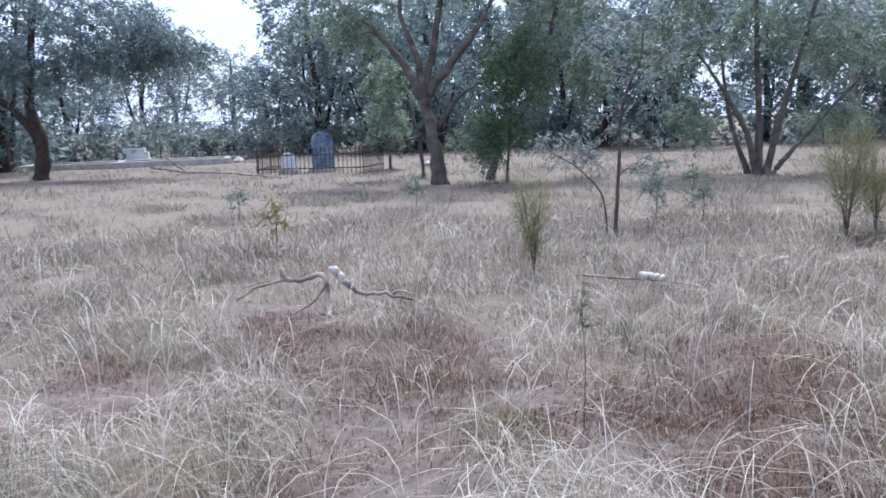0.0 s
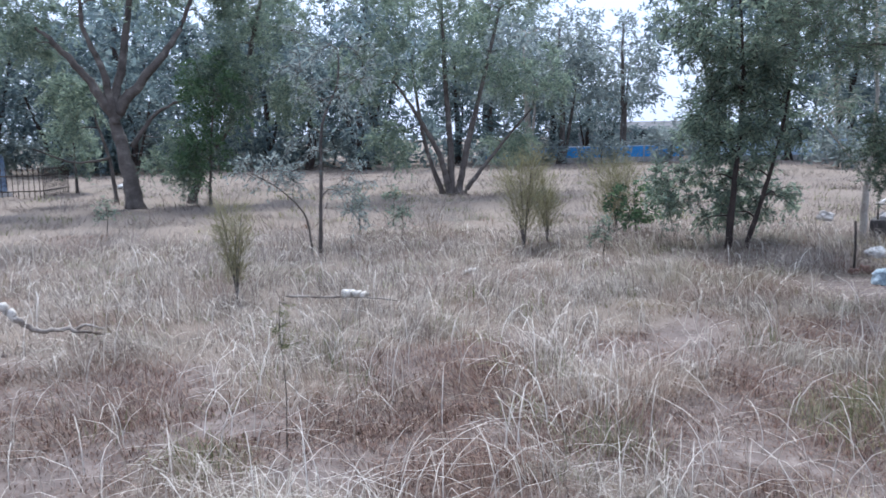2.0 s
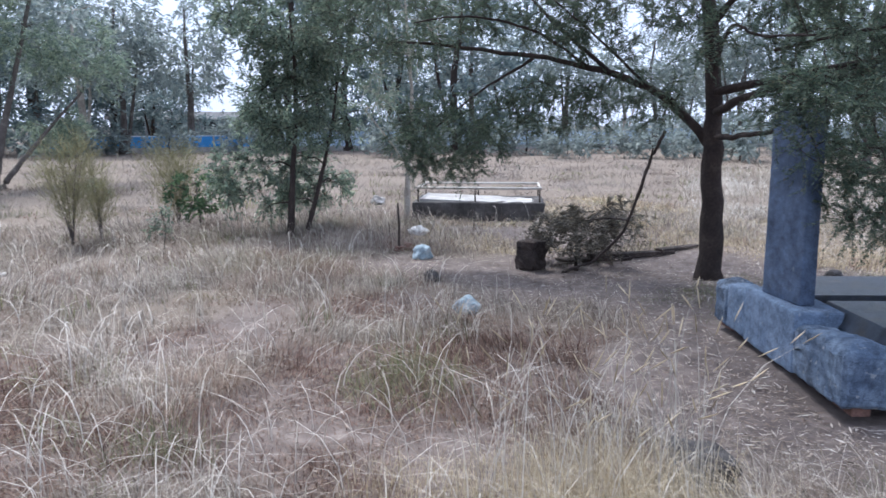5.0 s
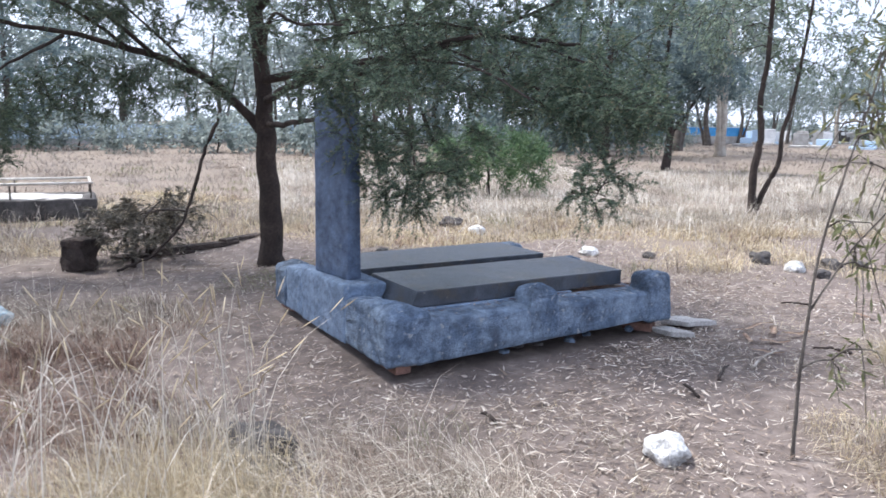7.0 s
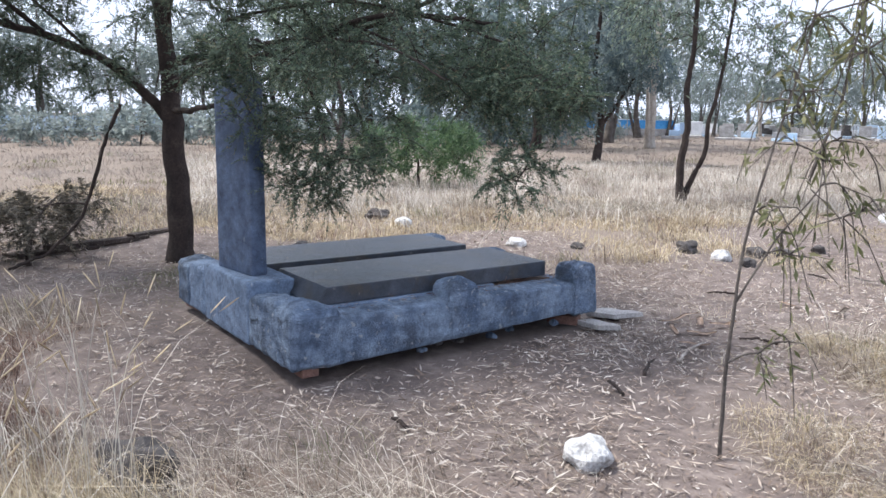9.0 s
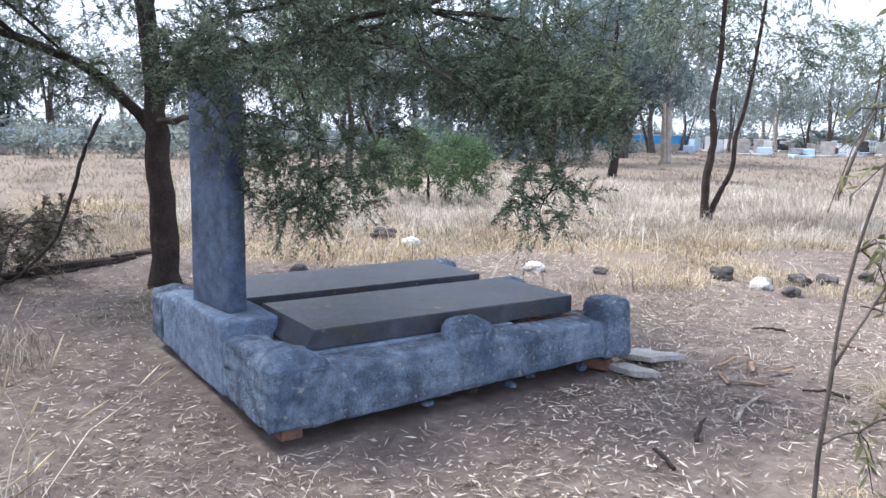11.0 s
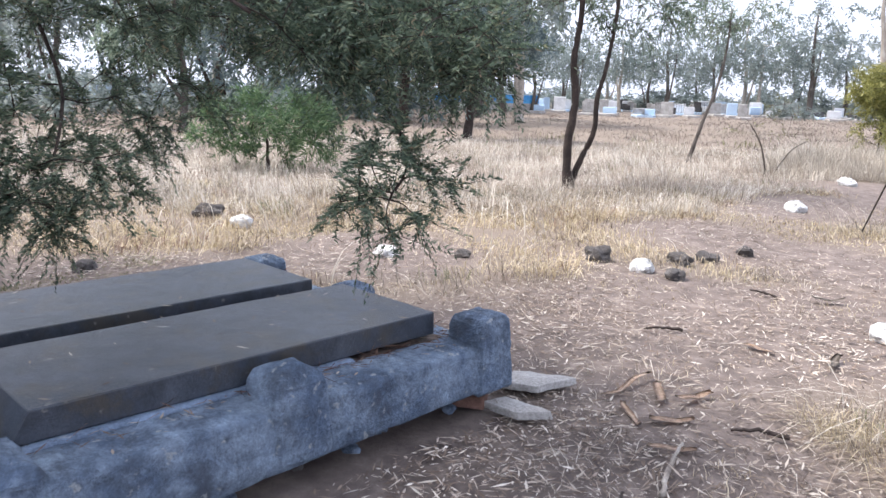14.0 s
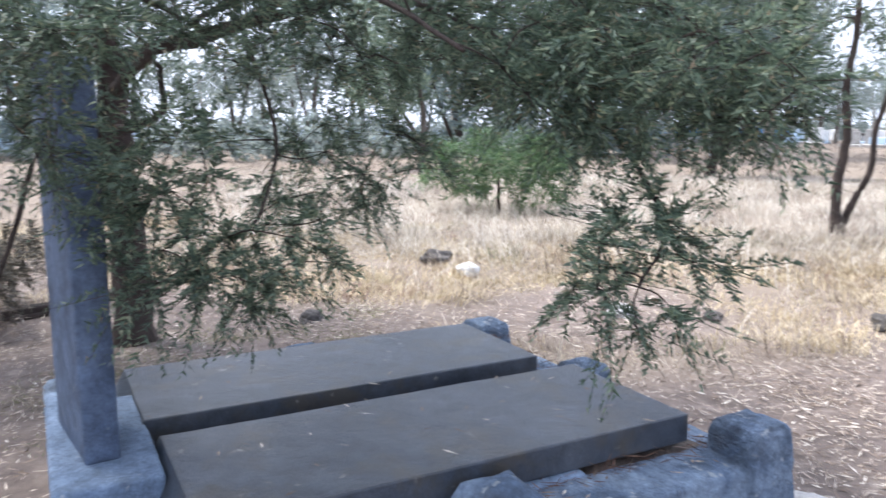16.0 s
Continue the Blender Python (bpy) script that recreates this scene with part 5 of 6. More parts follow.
build_tree("yellow_shrub", "broad yellow-green shrub beside the dry path", "shrub",
           [([(19.8, -11.5, 0), (19.8, -11.5, 0.7), (19.8, -11.6, 2.1)], 0.05, 0.015)], [((19.8, -11.7, 1.80), (0.75, 0.9, 0.55), 120), ((19.8, -11.7, 0.95), (0.6, 0.75, 0.5), 40)], 15, BARK, YELLOW, (0.11, 0.02), 6, 20, 0.32, 0.1, fine=False)
build_tree("pale_gum", "tall gum with pale smooth trunks", "tree",
           [([(34, -22.0, 0), (34.2, -22.0, 3), (34, -22.3, 6), (34.5, -22.5, 10)], 0.28, 0.1), ([(34.4, -21.8, 0), (34.8, -21.3, 3), (35.0, -21.0, 6)], 0.2, 0.07)],
           [((34.4, -22, 9.5), (3.5, 3.5, 1.8), 80)], 16, PALEBARK, GUM, (0.2, 0.06), 6, 16, 0.8, 0.5, fine=False)
build_tree("dead_shrub", "bare twiggy dead shrub in tall dry grass", "shrub",
           [([(18.4, -8.2, 0), (18.3, -8.0, 0.6), (18.2, -7.7, 1.0)], 0.025, 0.01), ([(18.5, -8.4, 0), (18.6, -8.8, 0.5), (18.7, -9.2, 0.7)], 0.02, 0.008)], [((18.4, -8.3, 1.1), (0.5, 0.9, 0.5), 24)], 17, GREYBARK, OLIVE, (0.07, 0.016), 3, 6, 0.25, 0.3, bare=0.4)

needle_bush("she_oak", "feathery olive she-oak sapling in dry meadow", (5.2, 10.8), 1.75, 0.36, 3600, 1, OAK, GREYBARK, length=0.2, width=0.007)
needle_bush("she_oak", "smaller feathery olive she-oak in dry meadow", (5.75, 11.1), 1.15, 0.36, 2600, 2, OAK, GREYBARK, length=0.18, width=0.007)
needle_bush("she_oak", "low spreading olive she-oak shrub", (7.2, 11.4), 1.35, 0.62, 4600, 3, OAK, GREYBARK, length=0.2, width=0.007)
needle_bush("she_oak", "slim upright olive she-oak seedling", (0.67, 8.4), 0.98, 0.18, 2600, 4, OAK, GREYBARK, length=0.15, width=0.005)
build_tree("seedling", "thin spindly seedling stem in dry grass", "shrub", [([(0.63, 4.05, 0), (0.64, 4.06, 0.35), (0.62, 4.05, 0.65), (0.63, 4.05, 0.86)], 0.0035, 0.0012)], [((0.63, 4.05, 0.68), (0.03, 0.03, 0.2), 9)], 49, GREYBARK, OLIVE, (0.035, 0.004), 3, 10, 0.07, -0.4, feather=True)
build_tree("leafy_shrub", "small broad-leaved green shrub in dry meadow", "shrub", [([(7.35, 11.0, 0), (7.3, 11.0, 0.5), (7.3, 11.0, 0.8)], 0.015, 0.006)], [((7.3, 10.9, 0.6), (0.5, 0.4, 0.4), 26)], 41, GREYBARK, FRESH, (0.09, 0.035), 4, 8, 0.2, 0.2)
for _k, (_x, _y, _h) in enumerate(((-2.66, 9.98, 0.85), (3.08, 13.1, 1.0), (4.1, 14.6, 0.9), (3.6, 12.2, 0.6), (6.6, 13.0, 0.8), (-1.2, 15.5, 0.7), (-4.4, 14.0, 0.7), (5.9, 9.6, 0.5))):
    build_tree("seedling", "small straggly green seedling in dry grass", "shrub", [([(_x, _y, 0), (_x + 0.03, _y, _h * 0.5), (_x - 0.02, _y + 0.02, _h)], 0.010, 0.004)],
               [((_x, _y, _h * 0.65), (0.17, 0.17, _h * 0.35), 14)], 50 + _k, GREYBARK, YELLOW if _k == 0 else GUM, (0.065, 0.02), 3, 6, 0.15, 0.2, group="seedlings of the meadow")


# ---- the belt of trees round the grounds ----
def tree_belt():
    rng = np.random.default_rng(77)
    kinds = []
    for k, (bark, leaves, h, w, label) in enumerate(((GREYBARK, HAZEGUM, 9, 3.4, "tall grey-green gum in the tree belt"), (BARK, GUMDARK, 10, 3.2, "tall dark blue-green tree in the tree belt"), (PALEBARK, HAZEGUM, 8, 3.0, "pale-stemmed gum in the tree belt"), (BARK, GUMDARK, 6.5, 3.2, "low dark bushy tree in the tree belt"))):
        low = k == 3 or k == 1
        stems = [([(0, 0, 0), (0.2, 0.1, h * 0.3), (-0.2, 0, h * 0.6), (0, 0.1, h * 0.9)], 0.24, 0.06), ([(0.2, 0, 0), (0.9, 0.2, h * 0.3), (1.5, 0.3, h * 0.62)], 0.14, 0.04)]
        blobs = [((0, 0, h * 0.78), (w, w, h * 0.20), 40), ((0.9, 0.4, h * 0.55), (w * 0.8, w * 0.8, h * 0.16), 26), ((-0.9, -0.5, h * (0.25 if low else 0.5)), (w * 0.8, w * 0.9, h * (0.22 if low else 0.12)), 30 if low else 14)]
        kinds.append(build_tree("belt_tree", label, "tree", stems, blobs, 100 + k, bark, leaves, (0.33, 0.105), 4, 12, 1.1, 0.45, group="tree belt round the grounds", sides=5, fine=False))
    low = build_tree("belt_shrub", "low grey-green scrub under the tree belt", "shrub", [([(0, 0, 0), (0.1, 0, 0.8), (0, 0.1, 1.6)], 0.06, 0.02)], [((0, 0, 1.3), (2.4, 2.0, 0.9), 40)], 120, BARK, HAZEGUM, (0.38, 0.13), 4, 7, 0.8, 0.2, group="scrub under the tree belt", sides=5, fine=False)
    first = True
    for k in range(64):
        deg = 40 - k * 2.6 + rng.uniform(-1, 1)
        dist = (50 if deg > -10 else 62 if deg > -60 else 78 if deg > -95 else 108) * rng.uniform(0.95, 1.15)
        if -32 < deg < -13:
            continue
        m = pose(1 + dist * math.cos(radians(90 + deg)), dist * math.sin(radians(90 + deg)), 0, 0, 0, rng.uniform(0, 360))
        if first:
            low.matrix_basis, first = m, False
        else:
            ob = copy_thing(low, m)
            ob.scale = (rng.uniform(0.9, 1.4),) * 2 + (rng.uniform(0.8, 1.3),)
    for deg, dist in ((-55, 42), (-61, 46), (-67, 41), (-73, 45), (-79, 52), (-84, 58), (-48, 44), (-22.5, 44), (-24.6, 45), (-29.5, 46), (-35, 46), (-64, 39), (-70, 37), (-76, 41), (-82, 39), (-88, 45), (-92, 49), (-97, 62), (-118, 78), (-123, 74), (-45, 40), (-58, 38)):
        ob = copy_thing(low, pose(1 + dist * math.cos(radians(90 + deg)), dist * math.sin(radians(90 + deg)), 0, 0, 0, deg * 7))
        ob.scale = (0.8 + 0.3 * math.sin(deg * 5), 0.8, 0.62 + 0.3 * math.sin(deg * 3.3) ** 2)
    for k in range(15):
        deg = -95.5 - 2.3 * k
        ob = copy_thing(low, pose(1 + 102 * math.cos(radians(90 + deg)), 102 * math.sin(radians(90 + deg)), 0, 0, 0, k * 77))
        ob.scale = (1.5, 1.5, 1.1 + 0.35 * math.sin(k * 2.1))
    spots = []
    for deg, dist, kind in ((35, 56, 1), (31, 66, 0), (27, 75, 2), (22, 78, 0), (13, 60, 1), (10, 66, 3), (6, 56, 1), (3, 64, 1), (0, 54, 1), (-3, 60, 1), (-6, 66, 0), (-9, 56, 1), (-12, 44, 3), (-19, 50, 3), (-24, 46, 2), (-26.5, 47, 0),  (-31, 50, 0), (-39, 62, 0), (-47, 66, 0), (-51, 54, 0), (-55, 64, 1), (-58, 58, 0), (-62, 68, 2), (-66, 60, 0), (-70, 52, 0), (-73, 66, 1), (-77, 58, 0), (-80, 50, 3), (-84, 62, 0), (-87, 46, 3), (-90, 58, 0), (-92, 40, 3), (-94, 66, 2), (-97, 52, 0), (-100, 44, 2), (-103, 88, 0), (-106, 96, 2), (-109, 100, 0), (-112, 104, 0), (-115, 96, 2), (-118, 104, 0), (-121, 98, 0), (-125, 70, 0), (-150, 60, 1), (170, 55, 2), (130, 60, 1), (90, 60, 0), (60, 60, 2), (37, 44, 3), (29, 52, 3), (24, 62, 1), (18, 66, 0), (16, 58, 3), (8, 50, 3), (4, 46, 3), (-5, 48, 1), (-8, 46, 3), (-26, 60, 1), (-45, 60, 0), (-53, 60, 3), (-64, 56, 0), (-68, 66, 0), (-75, 60, 0), (-79, 68, 2), (-82, 60, 0), (-86, 66, 0), (-89, 48, 0), (-91, 66, 1), (-96, 74, 0), (-99, 70, 0), (-101, 80, 0), (-104, 84, 0), (-107, 90, 2), (-110, 88, 0), (-113, 92, 0), (-116, 90, 2), (-119, 92, 0)):
        a = radians(90 + deg)
        spots.append((1 + dist * math.cos(a), dist * math.sin(a), kind))
    tall = {}
    for k, (deg, dist) in enumerate(itertools.product((11, 2.5, -6, -14.5, -23), (52, 62))):
        a = radians(90 + deg + (1.7 if dist > 50 else 0))
        spots.append((1 + dist * math.cos(a), dist * math.sin(a), (1, 0, 3, 1, 2, 0, 1)[k % 7]))
        tall[len(spots) - 1] = 1.75 if (1, 0, 3, 1, 2, 0, 1)[k % 7] == 3 else 1.3
    for deg, dist in ((33, 44), (36.5, 48), (40, 42), (-38, 52), (-42, 50), (-46, 54), (-50, 48)):
        a = radians(90 + deg)
        spots.append((1 + dist * math.cos(a), dist * math.sin(a), 0 if deg < -55 else 1))
        tall[len(spots) - 1] = 1.25
    for deg, dist in ((-26.5, 60), (-28.6, 56), (-30.6, 62)):
        a = radians(90 + deg)
        spots.append((1 + dist * math.cos(a), dist * math.sin(a), 3))
        tall[len(spots) - 1] = 0.85
    used = set()
    for row, (x, y, kind) in enumerate(spots):
        m = pose(x, y, 0, 0, 0, rng.uniform(0, 360))
        if kind not in used:
            used.add(kind)
            kinds[kind].matrix_basis = m
        else:
            ob = copy_thing(kinds[kind], m)
            s = rng.uniform(0.85, 1.35) if row not in tall else tall[row] * rng.uniform(0.92, 1.12)
            ob.scale = (s, s, s * rng.uniform(0.9, 1.1))


tree_belt()


# ---- leaf litter ----
def litter():
    rng = np.random.default_rng(3)
    n = 420000
    x, y = rng.uniform(2.0, 14.5, n), rng.uniform(-8, 8, n)
    near = np.maximum(np.exp(-np.hypot(x - 6.5, y + 0.8) / 3.2), 0.9 * np.exp(-np.hypot(x - 5.2, y + 2.2) / 2.4))
    keep = rng.random(n) < np.clip(bare(x, y) * (0.16 + 1.3 * near) * (0.6 + 0.4 * np.sin(1.9 * x + 1.1 * y) * np.sin(2.3 * y - 0.9 * x)), 0.02, 1)
    u = (x - 5.09) * 0.765 + (y - 0.885) * 0.645
    v = (x - 5.09) * 0.648 - (y - 0.885) * 0.762
    keep &= ~((u > -0.05) & (u < WIDE + 0.05) & (v > -0.05) & (v < LONG + 0.05))
    x, y = x[keep], y[keep]
    n = len(x)
    a = rng.uniform(0, 6.28, n)
    D = np.stack([np.cos(a), np.sin(a), rng.normal(0, 0.16, n)], 1)
    P = np.stack([x, y, gz(x, y) + rng.uniform(0.008, 0.03, n)], 1)
    S = np.stack([-np.sin(a), np.cos(a), rng.normal(0, 0.35, n)], 1)
    L, W = (0.02 + 0.08 * rng.random(n) ** 2.2)[:, None], rng.uniform(0.004, 0.012, n)[:, None]
    V = np.stack([P, P + D * L * 0.4 + S * W / 2, P + D * L, P + D * L * 0.4 - S * W / 2], 1).reshape(-1, 3)
    k = np.arange(n)[:, None] * 4
    F = np.stack([k + [0, 1, 2], k + [0, 2, 3]], 1).reshape(-1, 3)
    tagged(soup("leaf_litter", V, F, LITTER), "dry fallen gum leaves and bark slivers on soil", "leaf litter", kind="stuff")
    n = 420
    u, v = rng.uniform(0.05, WIDE - 0.05, n), rng.uniform(0.25, LONG - 0.05, n)
    slab = ((u > 0.25) & (u < 0.96) & (v > 0.34) & (v < 2.13)) | ((u > 1.14) & (u < 1.84) & (v > 0.31) & (v < 2.06))
    held = ~slab | (rng.random(n) < 0.22)
    u, v, slab = u[held], v[held], slab[held]
    n = len(u)
    x, y = 5.09 + 0.765 * u + 0.648 * v, 0.885 + 0.645 * u - 0.762 * v
    z = np.where(slab, 0.451, np.where((u < 0.2) | (u > WIDE - 0.2) | (v > LONG - 0.2), 0.33, 0.305))
    a = rng.uniform(0, 6.28, n)
    P = np.stack([x, y, z], 1)
    D = np.stack([np.cos(a), np.sin(a), rng.normal(0, 0.05, n)], 1)
    S = np.stack([-np.sin(a), np.cos(a), rng.normal(0, 0.1, n)], 1)
    L, W = rng.uniform(0.02, 0.07, n)[:, None], rng.uniform(0.005, 0.014, n)[:, None]
    V = np.stack([P, P + D * L * 0.4 + S * W / 2, P + D * L, P + D * L * 0.4 - S * W / 2], 1).reshape(-1, 3)
    k = np.arange(n)[:, None] * 4
    F = np.stack([k + [0, 1, 2], k + [0, 2, 3]], 1).reshape(-1, 3)
    tagged(soup("leaf_litter", V, F, LITTER), "dry leaves and bark fragments on the grave slabs", "leaf litter", kind="stuff")
    n = 9000
    u, v = rng.uniform(0.12, WIDE - 0.12, n), rng.uniform(0.22, LONG - 0.1, n)
    open_fill = ~(((u > 0.24) & (u < 0.97) & (v > 0.33) & (v < 2.14)) | ((u > 1.13) & (u < 1.85) & (v > 0.30) & (v < 2.07)) | ((v < 0.34) & (u > 0.6) & (u < 1.55)))
    open_fill &= rng.random(n) < np.where((u < 0.17) | (v > LONG - 0.18), 0.15, 1.0) * np.where(v < 1.0, 0.3, 1.0)
    u, v = u[open_fill], v[open_fill]
    n = len(u)
    P = np.stack([5.09 + 0.765 * u + 0.648 * v, 0.885 + 0.645 * u - 0.762 * v, rng.uniform(0.315, 0.345, n)], 1)
    a = rng.uniform(0, 6.28, n)
    D = np.stack([np.cos(a), np.sin(a), rng.normal(0.05, 0.2, n)], 1)
    V, F = leaf_soup(P, D, rng.uniform(0.04, 0.12, n), rng.uniform(0.002, 0.005, n), rng)
    tagged(soup("needle_litter", V, F, REDTHATCH), "reddish-brown fallen needles between kerb and slabs", "leaf litter", kind="stuff")


litter()


# ---- grass ----
def grass():
    rng = np.random.default_rng(1)

    def field(name, label, mat, tufts, per, r0, r1, power, lo, hi, height, lean0, wscale, allow, levels=2):
        r = (r0 ** (2 - power) + rng.random(tufts) * (r1 ** (2 - power) - r0 ** (2 - power))) ** (1 / (2 - power))
        a = np.radians(rng.uniform(lo, hi, tufts))
        cx, cy = 1.2 + r * np.cos(a), -0.25 + r * np.sin(a)
        keep = rng.random(tufts) < allow(cx, cy)
        cx, cy, r = cx[keep], cy[keep], r[keep]
        n = len(cx)
        size = np.repeat(0.05 + 0.013 * r, per) * rng.uniform(0.4, 1.6, n * per)
        off = rng.uniform(0, 2 * np.pi, n * per)
        x, y = np.repeat(cx, per) + np.cos(off) * size, np.repeat(cy, per) + np.sin(off) * size
        swell = 0.75 + 0.35 * np.sin(1.3 * cx + 0.5 * cy) * np.sin(1.1 * cy - 0.7 * cx + 1.0) + 0.3 * np.sin(3.7 * cx - 2.1 * cy) * np.sin(2.9 * cy + 1.4 * cx)
        tall = np.repeat(height * swell * rng.uniform(0.55, 1.3, n), per) * rng.uniform(0.55, 1.2, n * per)
        wind = 2.2 + 1.5 * np.sin(0.7 * x + 0.4 * y) + 1.2 * np.sin(1.9 * y - 0.8 * x)
        own = np.repeat(rng.uniform(-1.3, 1.3, n), per)
        az = np.where(rng.random(n * per) < 0.3, off + rng.normal(0, 0.8, n * per), wind + own + rng.normal(0, 0.45, n * per))
        lean = np.clip(np.repeat(rng.uniform(lean0 * 0.45, lean0 * 1.5, n), per) + rng.normal(0, 0.25, n * per), 0.02, 1.7)
        w = (0.0020 + wscale * np.repeat(r, per)) * rng.uniform(0.7, 1.4, n * per)
        ok = (bare(x, y) < 0.75) | (name == "sparse_grass")
        ok &= (hollow(x, y) < 0.5) | (mat is REDTHATCH) | (mat is OLIVE) | (rng.random(len(x)) < 0.35)
        V, F = blade_soup(x[ok], y[ok], tall[ok], az[ok], lean[ok], w[ok], levels)
        tagged(soup(name, V, F, mat), label, "grass", kind="stuff")

    def meadow(x, y):
        short = ((x > 9.5) & (x < 14) & (y < 4) & (y > -6)) * 0.85
        gaps = np.clip(np.sin(2.3 * x + 0.7 * y) * np.sin(1.9 * y - 0.8 * x + 0.5) - 0.35, 0, 1) * 1.1 * (np.hypot(x, y) < 11)
        return np.clip(1 - 1.15 * bare(x, y) - short - gaps - 0.9 * hollow(x, y), 0, 1)

    def verge(x, y):
        return np.clip(1 - 1.1 * bare(x, y), 0, 1) * ((x > 8.5) & (x < 15.5) & (y < 9) & (y > -8))

    def all_over(x, y):
        return np.clip(1 - 1.1 * bare(x, y) - 0.95 * hollow(x, y), 0, 1)

    def paddock(x, y):
        return 0.8 * np.clip(1 - 1.2 * bare(x, y), 0, 1) * (x > 12.5)

    def clump(x, y):
        return (np.hypot(x - 2.85, y - 1.45) < 0.85) * np.clip(1 - bare(x, y), 0, 1)

    def verge_near(x, y):
        return 1.0 * (np.hypot(x - 4.9, y + 2.5) < 1.5) * np.clip(1.1 - bare(x, y), 0, 1)

    def low_patch(x, y):
        return np.clip(1.3 * hollow(x, y), 0, 1)

    def green_spot(x, y):
        near = [np.hypot(x - p, y - q) < r for p, q, r in ((-1.45, 3.6, 0.28), (-0.45, 3.1, 0.22), (0.2, 3.95, 0.24), (3.85, 3.1, 0.4), (-1.9, 2.9, 0.3), (1.1, 6.2, 0.4), (-2.6, 5.6, 0.4), (2.3, 3.3, 0.25))]
        return 1.0 * np.any(near, axis=0)

    # low green growth, spread wider to stand in for shade behind the grave
    def mossy(x, y):
        return 1.0 * (np.hypot((x - 8.4) * 0.8, y - 2.2) < 1.2 + 0.2 * np.sin(3 * x + 2 * y)) * (np.hypot(x - 8.6, y - 3.07) > 0.2)

    def soil(x, y):
        return 0.4 * (bare(x, y) > 0.3) * (np.sin(2.9 * x) * np.sin(2.3 * y + 1) > 0.1) * ((x < 5) | (x > 8) | (y < -1.6))

    field("dry_grass", "long matted straw-coloured dry grass of the meadow", STRAW, 3600, 22, 1.3, 6, 1.45, -42, 150, 0.42, 1.4, 0.0002, meadow, 3)
    field("dry_grass", "long pale straws lying tangled over the thatch", STRAW, 2000, 9, 1.3, 8, 1.45, -42, 150, 0.50, 1.7, 0.0002, all_over, 3)
    field("dry_grass", "loose straw-coloured grass further into the meadow", MIDSTRAW, 5600, 22, 6, 14, 1.45, -42, 150, 0.42, 1.4, 0.00030, meadow, 2)
    field("dry_grass", "straw-coloured dry grass across the far meadow", FARSTRAW, 26000, 18, 11, 85, 1.6, -42, 140, 0.34, 1.45, 0.0007, meadow, 1)
    field("dry_grass", "tall loose tussocks of pale grass beyond the grave", PALESTALK, 2600, 24, 9.5, 26, 1.2, -34, 24, 0.5, 1.0, 0.00025, paddock)
    field("dry_grass", "flattened thatch of dead grass at the meadow's foot", THATCH, 5200, 16, 1.2, 16, 1.4, -42, 150, 0.24, 1.5, 0.0006, all_over)
    field("dry_grass", "dry grass around the walker's track", STRAW, 3600, 13, 0.05, 30, 1.2, 150, 318, 0.3, 1.0, 0.001, meadow)
    field("dry_grass", "trodden dry grass under the walker", STRAW, 1500, 14, 0.05, 2.2, 0.5, -42, 318, 0.16, 1.4, 0.0006, all_over)
    field("olive_grass", "olive-green tussocks among the dry grass", OLIVE, 1000, 22, 2.0, 30, 1.6, -42, 150, 0.24, 0.9, 0.0006, meadow)
    field("dry_grass", "low reddish-brown thatch in openings of the meadow", REDTHATCH, 11000, 18, 1.4, 7.5, 1.2, 0, 130, 0.15, 1.4, 0.0004, low_patch)
    field("olive_grass", "green-tinged tufts between dry tussocks", OLIVE, 5200, 14, 1.8, 7.0, 1.2, 10, 140, 0.28, 0.9, 0.0002, green_spot)
    field("golden_grass", "short golden tussocks beyond the grave", GOLD, 5600, 20, 7.0, 17, 1.2, -38, 46, 0.16, 1.0, 0.0006, verge)
    field("golden_grass", "tall pale golden grass beside the bare soil", GOLD, 3000, 14, 1.2, 3.6, 1.2, 0, 75, 0.52, 0.7, 0.0002, clump, 3)
    field("golden_grass", "short pale grass at the soil's edge beside the sapling", GOLD, 3000, 14, 2.2, 6.5, 1.0, -50, -12, 0.2, 1.2, 0.0003, verge_near, 3)
    field("sparse_grass", "sparse short dry tufts on bare soil", GOLD, 9000, 12, 1.5, 16, 1.3, -42, 60, 0.085, 1.3, 0.0004, soil)
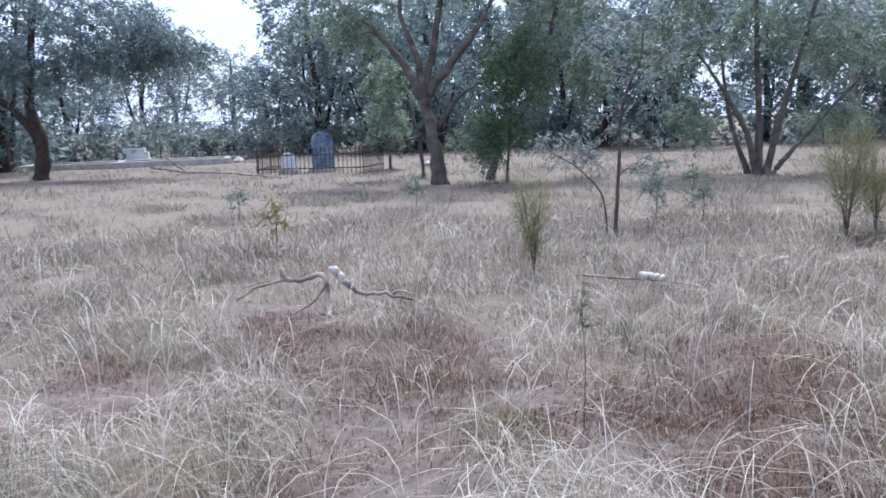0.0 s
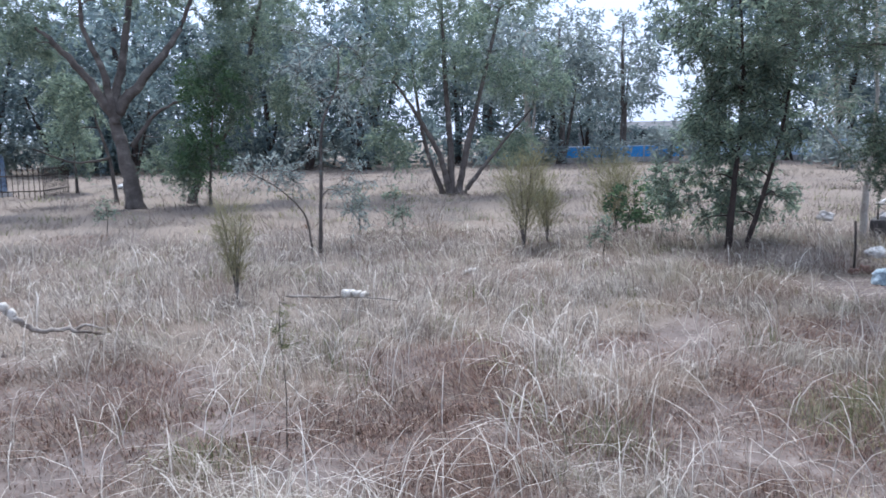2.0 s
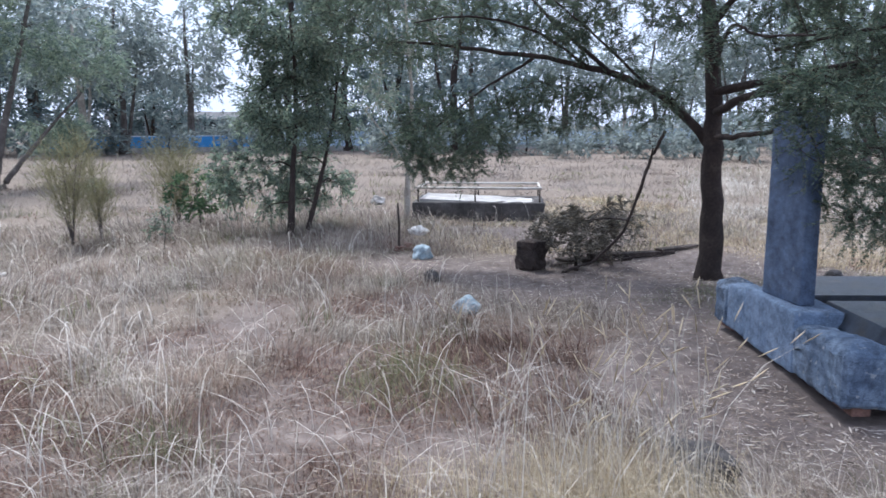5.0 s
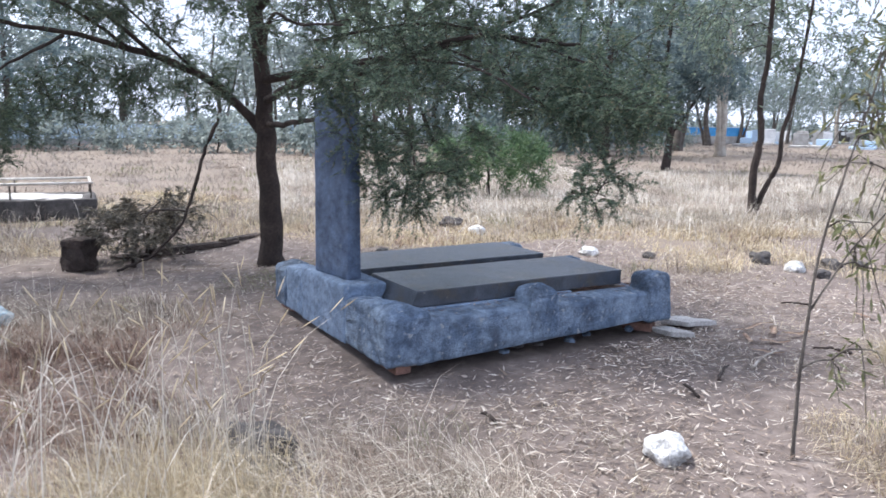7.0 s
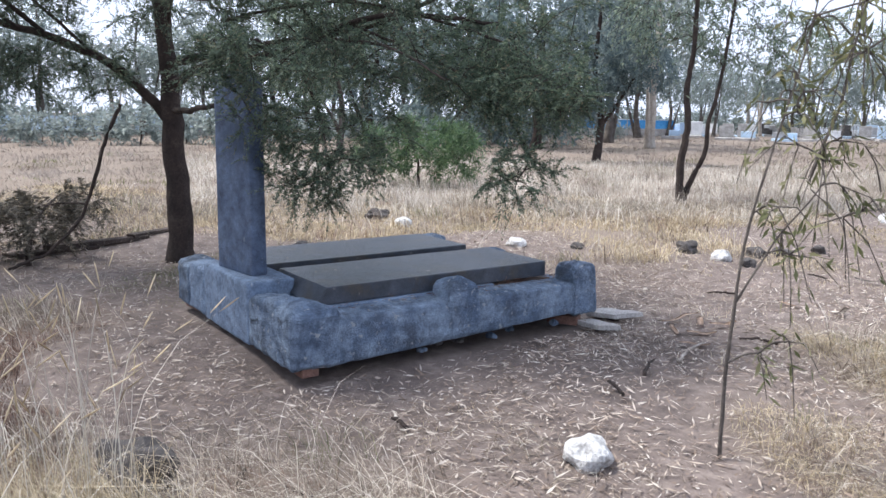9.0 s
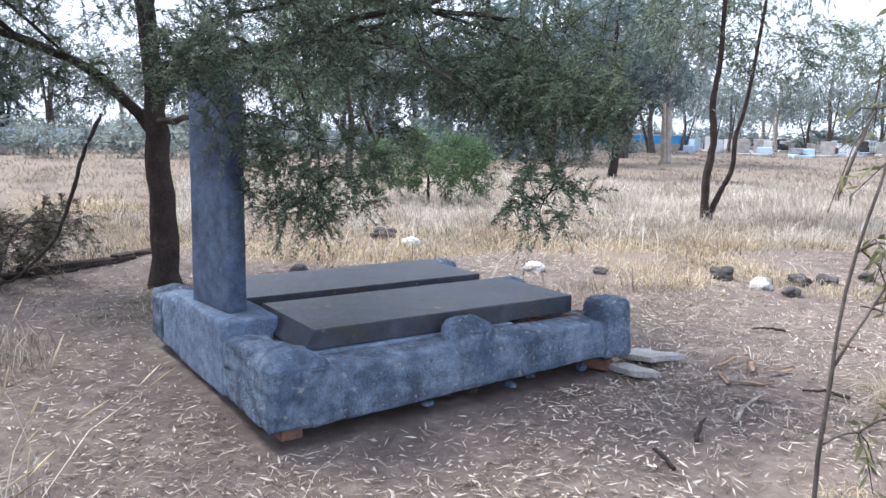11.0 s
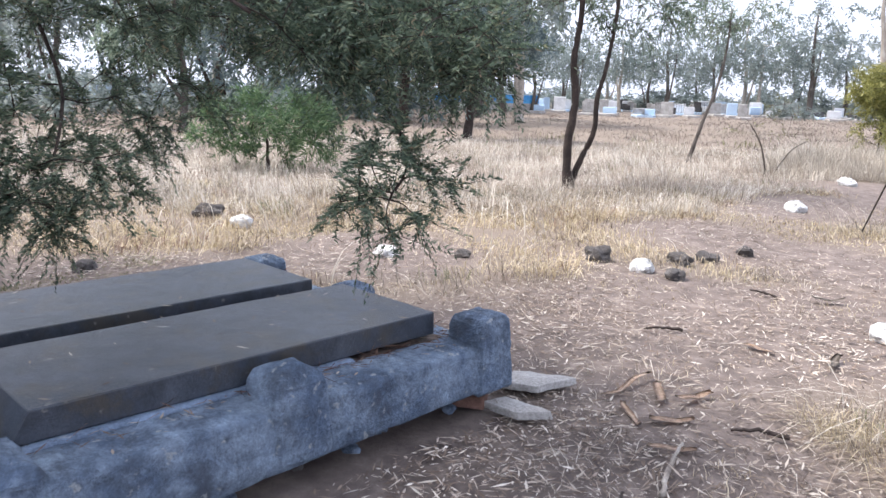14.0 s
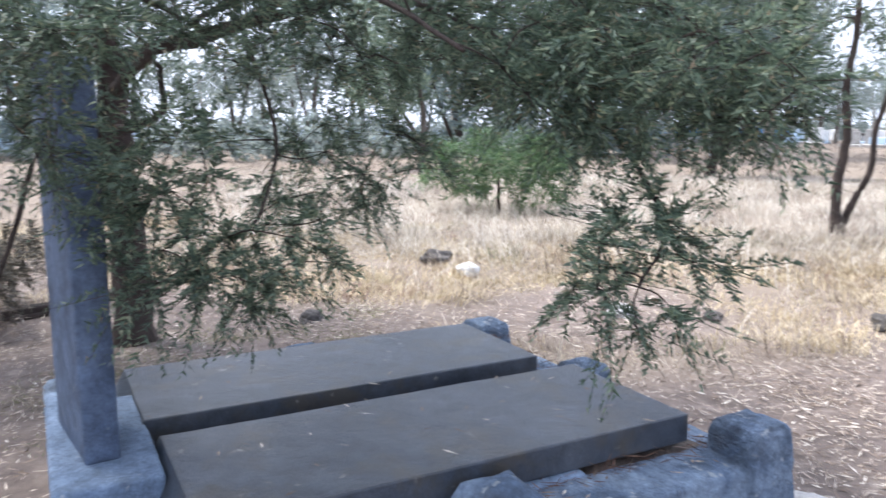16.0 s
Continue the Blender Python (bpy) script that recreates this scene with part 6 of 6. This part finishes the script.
    field("sparse_grass", "flat straws scattered over bare soil", STRAW, 5000, 5, 2.0, 15, 1.2, -42, 50, 0.13, 1.75, 0.0003, lambda x, y: 0.8 * (bare(x, y) > 0.05) * ~((x > 5.0) & (x < 8.6) & (y > -1.0) & (y < 2.5)))
    field("sparse_grass", "low green mossy growth on shaded soil", OLIVE, 7000, 10, 5.5, 9.5, 1.0, 5, 35, 0.05, 1.2, 0.0004, mossy)
    field("dry_grass", "tall pale grass around the yellow shrub", PALESTALK, 5200, 18, 14, 25, 1.0, -38, -22, 0.8, 0.9, 0.0002, lambda x, y: 1.0 * (np.hypot(x - 18.2, y + 10.9) < 2.3) * np.clip(1 - bare(x, y), 0, 1))
    # seed stalks standing above the rest
    n = 9000
    r = 1.8 * (13 / 1.8) ** rng.random(n)
    a = np.radians(rng.uniform(-40, 145, n))
    x, y = 1.0 + r * np.cos(a), -0.25 + r * np.sin(a)
    ok = (bare(x, y) < 0.25) & (rng.random(n) > 0.75 * hollow(x, y))
    x, y = x[ok], y[ok]
    more = 110
    x, y = np.r_[x, rng.normal(2.9, 0.2, more - 40), rng.normal(3.45, 0.11, 40)], np.r_[y, rng.normal(1.4, 0.22, more - 40), rng.normal(1.15, 0.13, 40)]
    n = len(x)
    V, F = blade_soup(x, y, np.r_[rng.uniform(0.3, 0.62, n - more), rng.uniform(0.6, 1.05, more)], rng.uniform(0, 6.28, n), np.r_[rng.uniform(0.6, 1.65, n - more), rng.uniform(0.05, 0.5, more)], np.full(n, 0.003) + 0.0005 * np.hypot(x - 1, y), 4)
    tagged(soup("seed_stalks", V, F, PALESTALK), "pale bent dry stalks above the matted grass", "grass", kind="stuff")
    tips = V.reshape(-1, 9, 3)[-more:, 8]
    prev = V.reshape(-1, 9, 3)[-more:, 6]
    heads = []
    for p, q in zip(tips, prev):
        d = (p - q) / (np.linalg.norm(p - q) + 1e-6)
        heads.append(tube([p - d * 0.02, p + d * 0.015, p + d * 0.045, p + d * 0.07], [0.001, 0.003, 0.0025, 0.0006], 5))
    tagged(soup("seed_heads", *joined(heads), GOLD), "pale fluffy seed heads on dry stalks", "grass", kind="stuff")


grass()
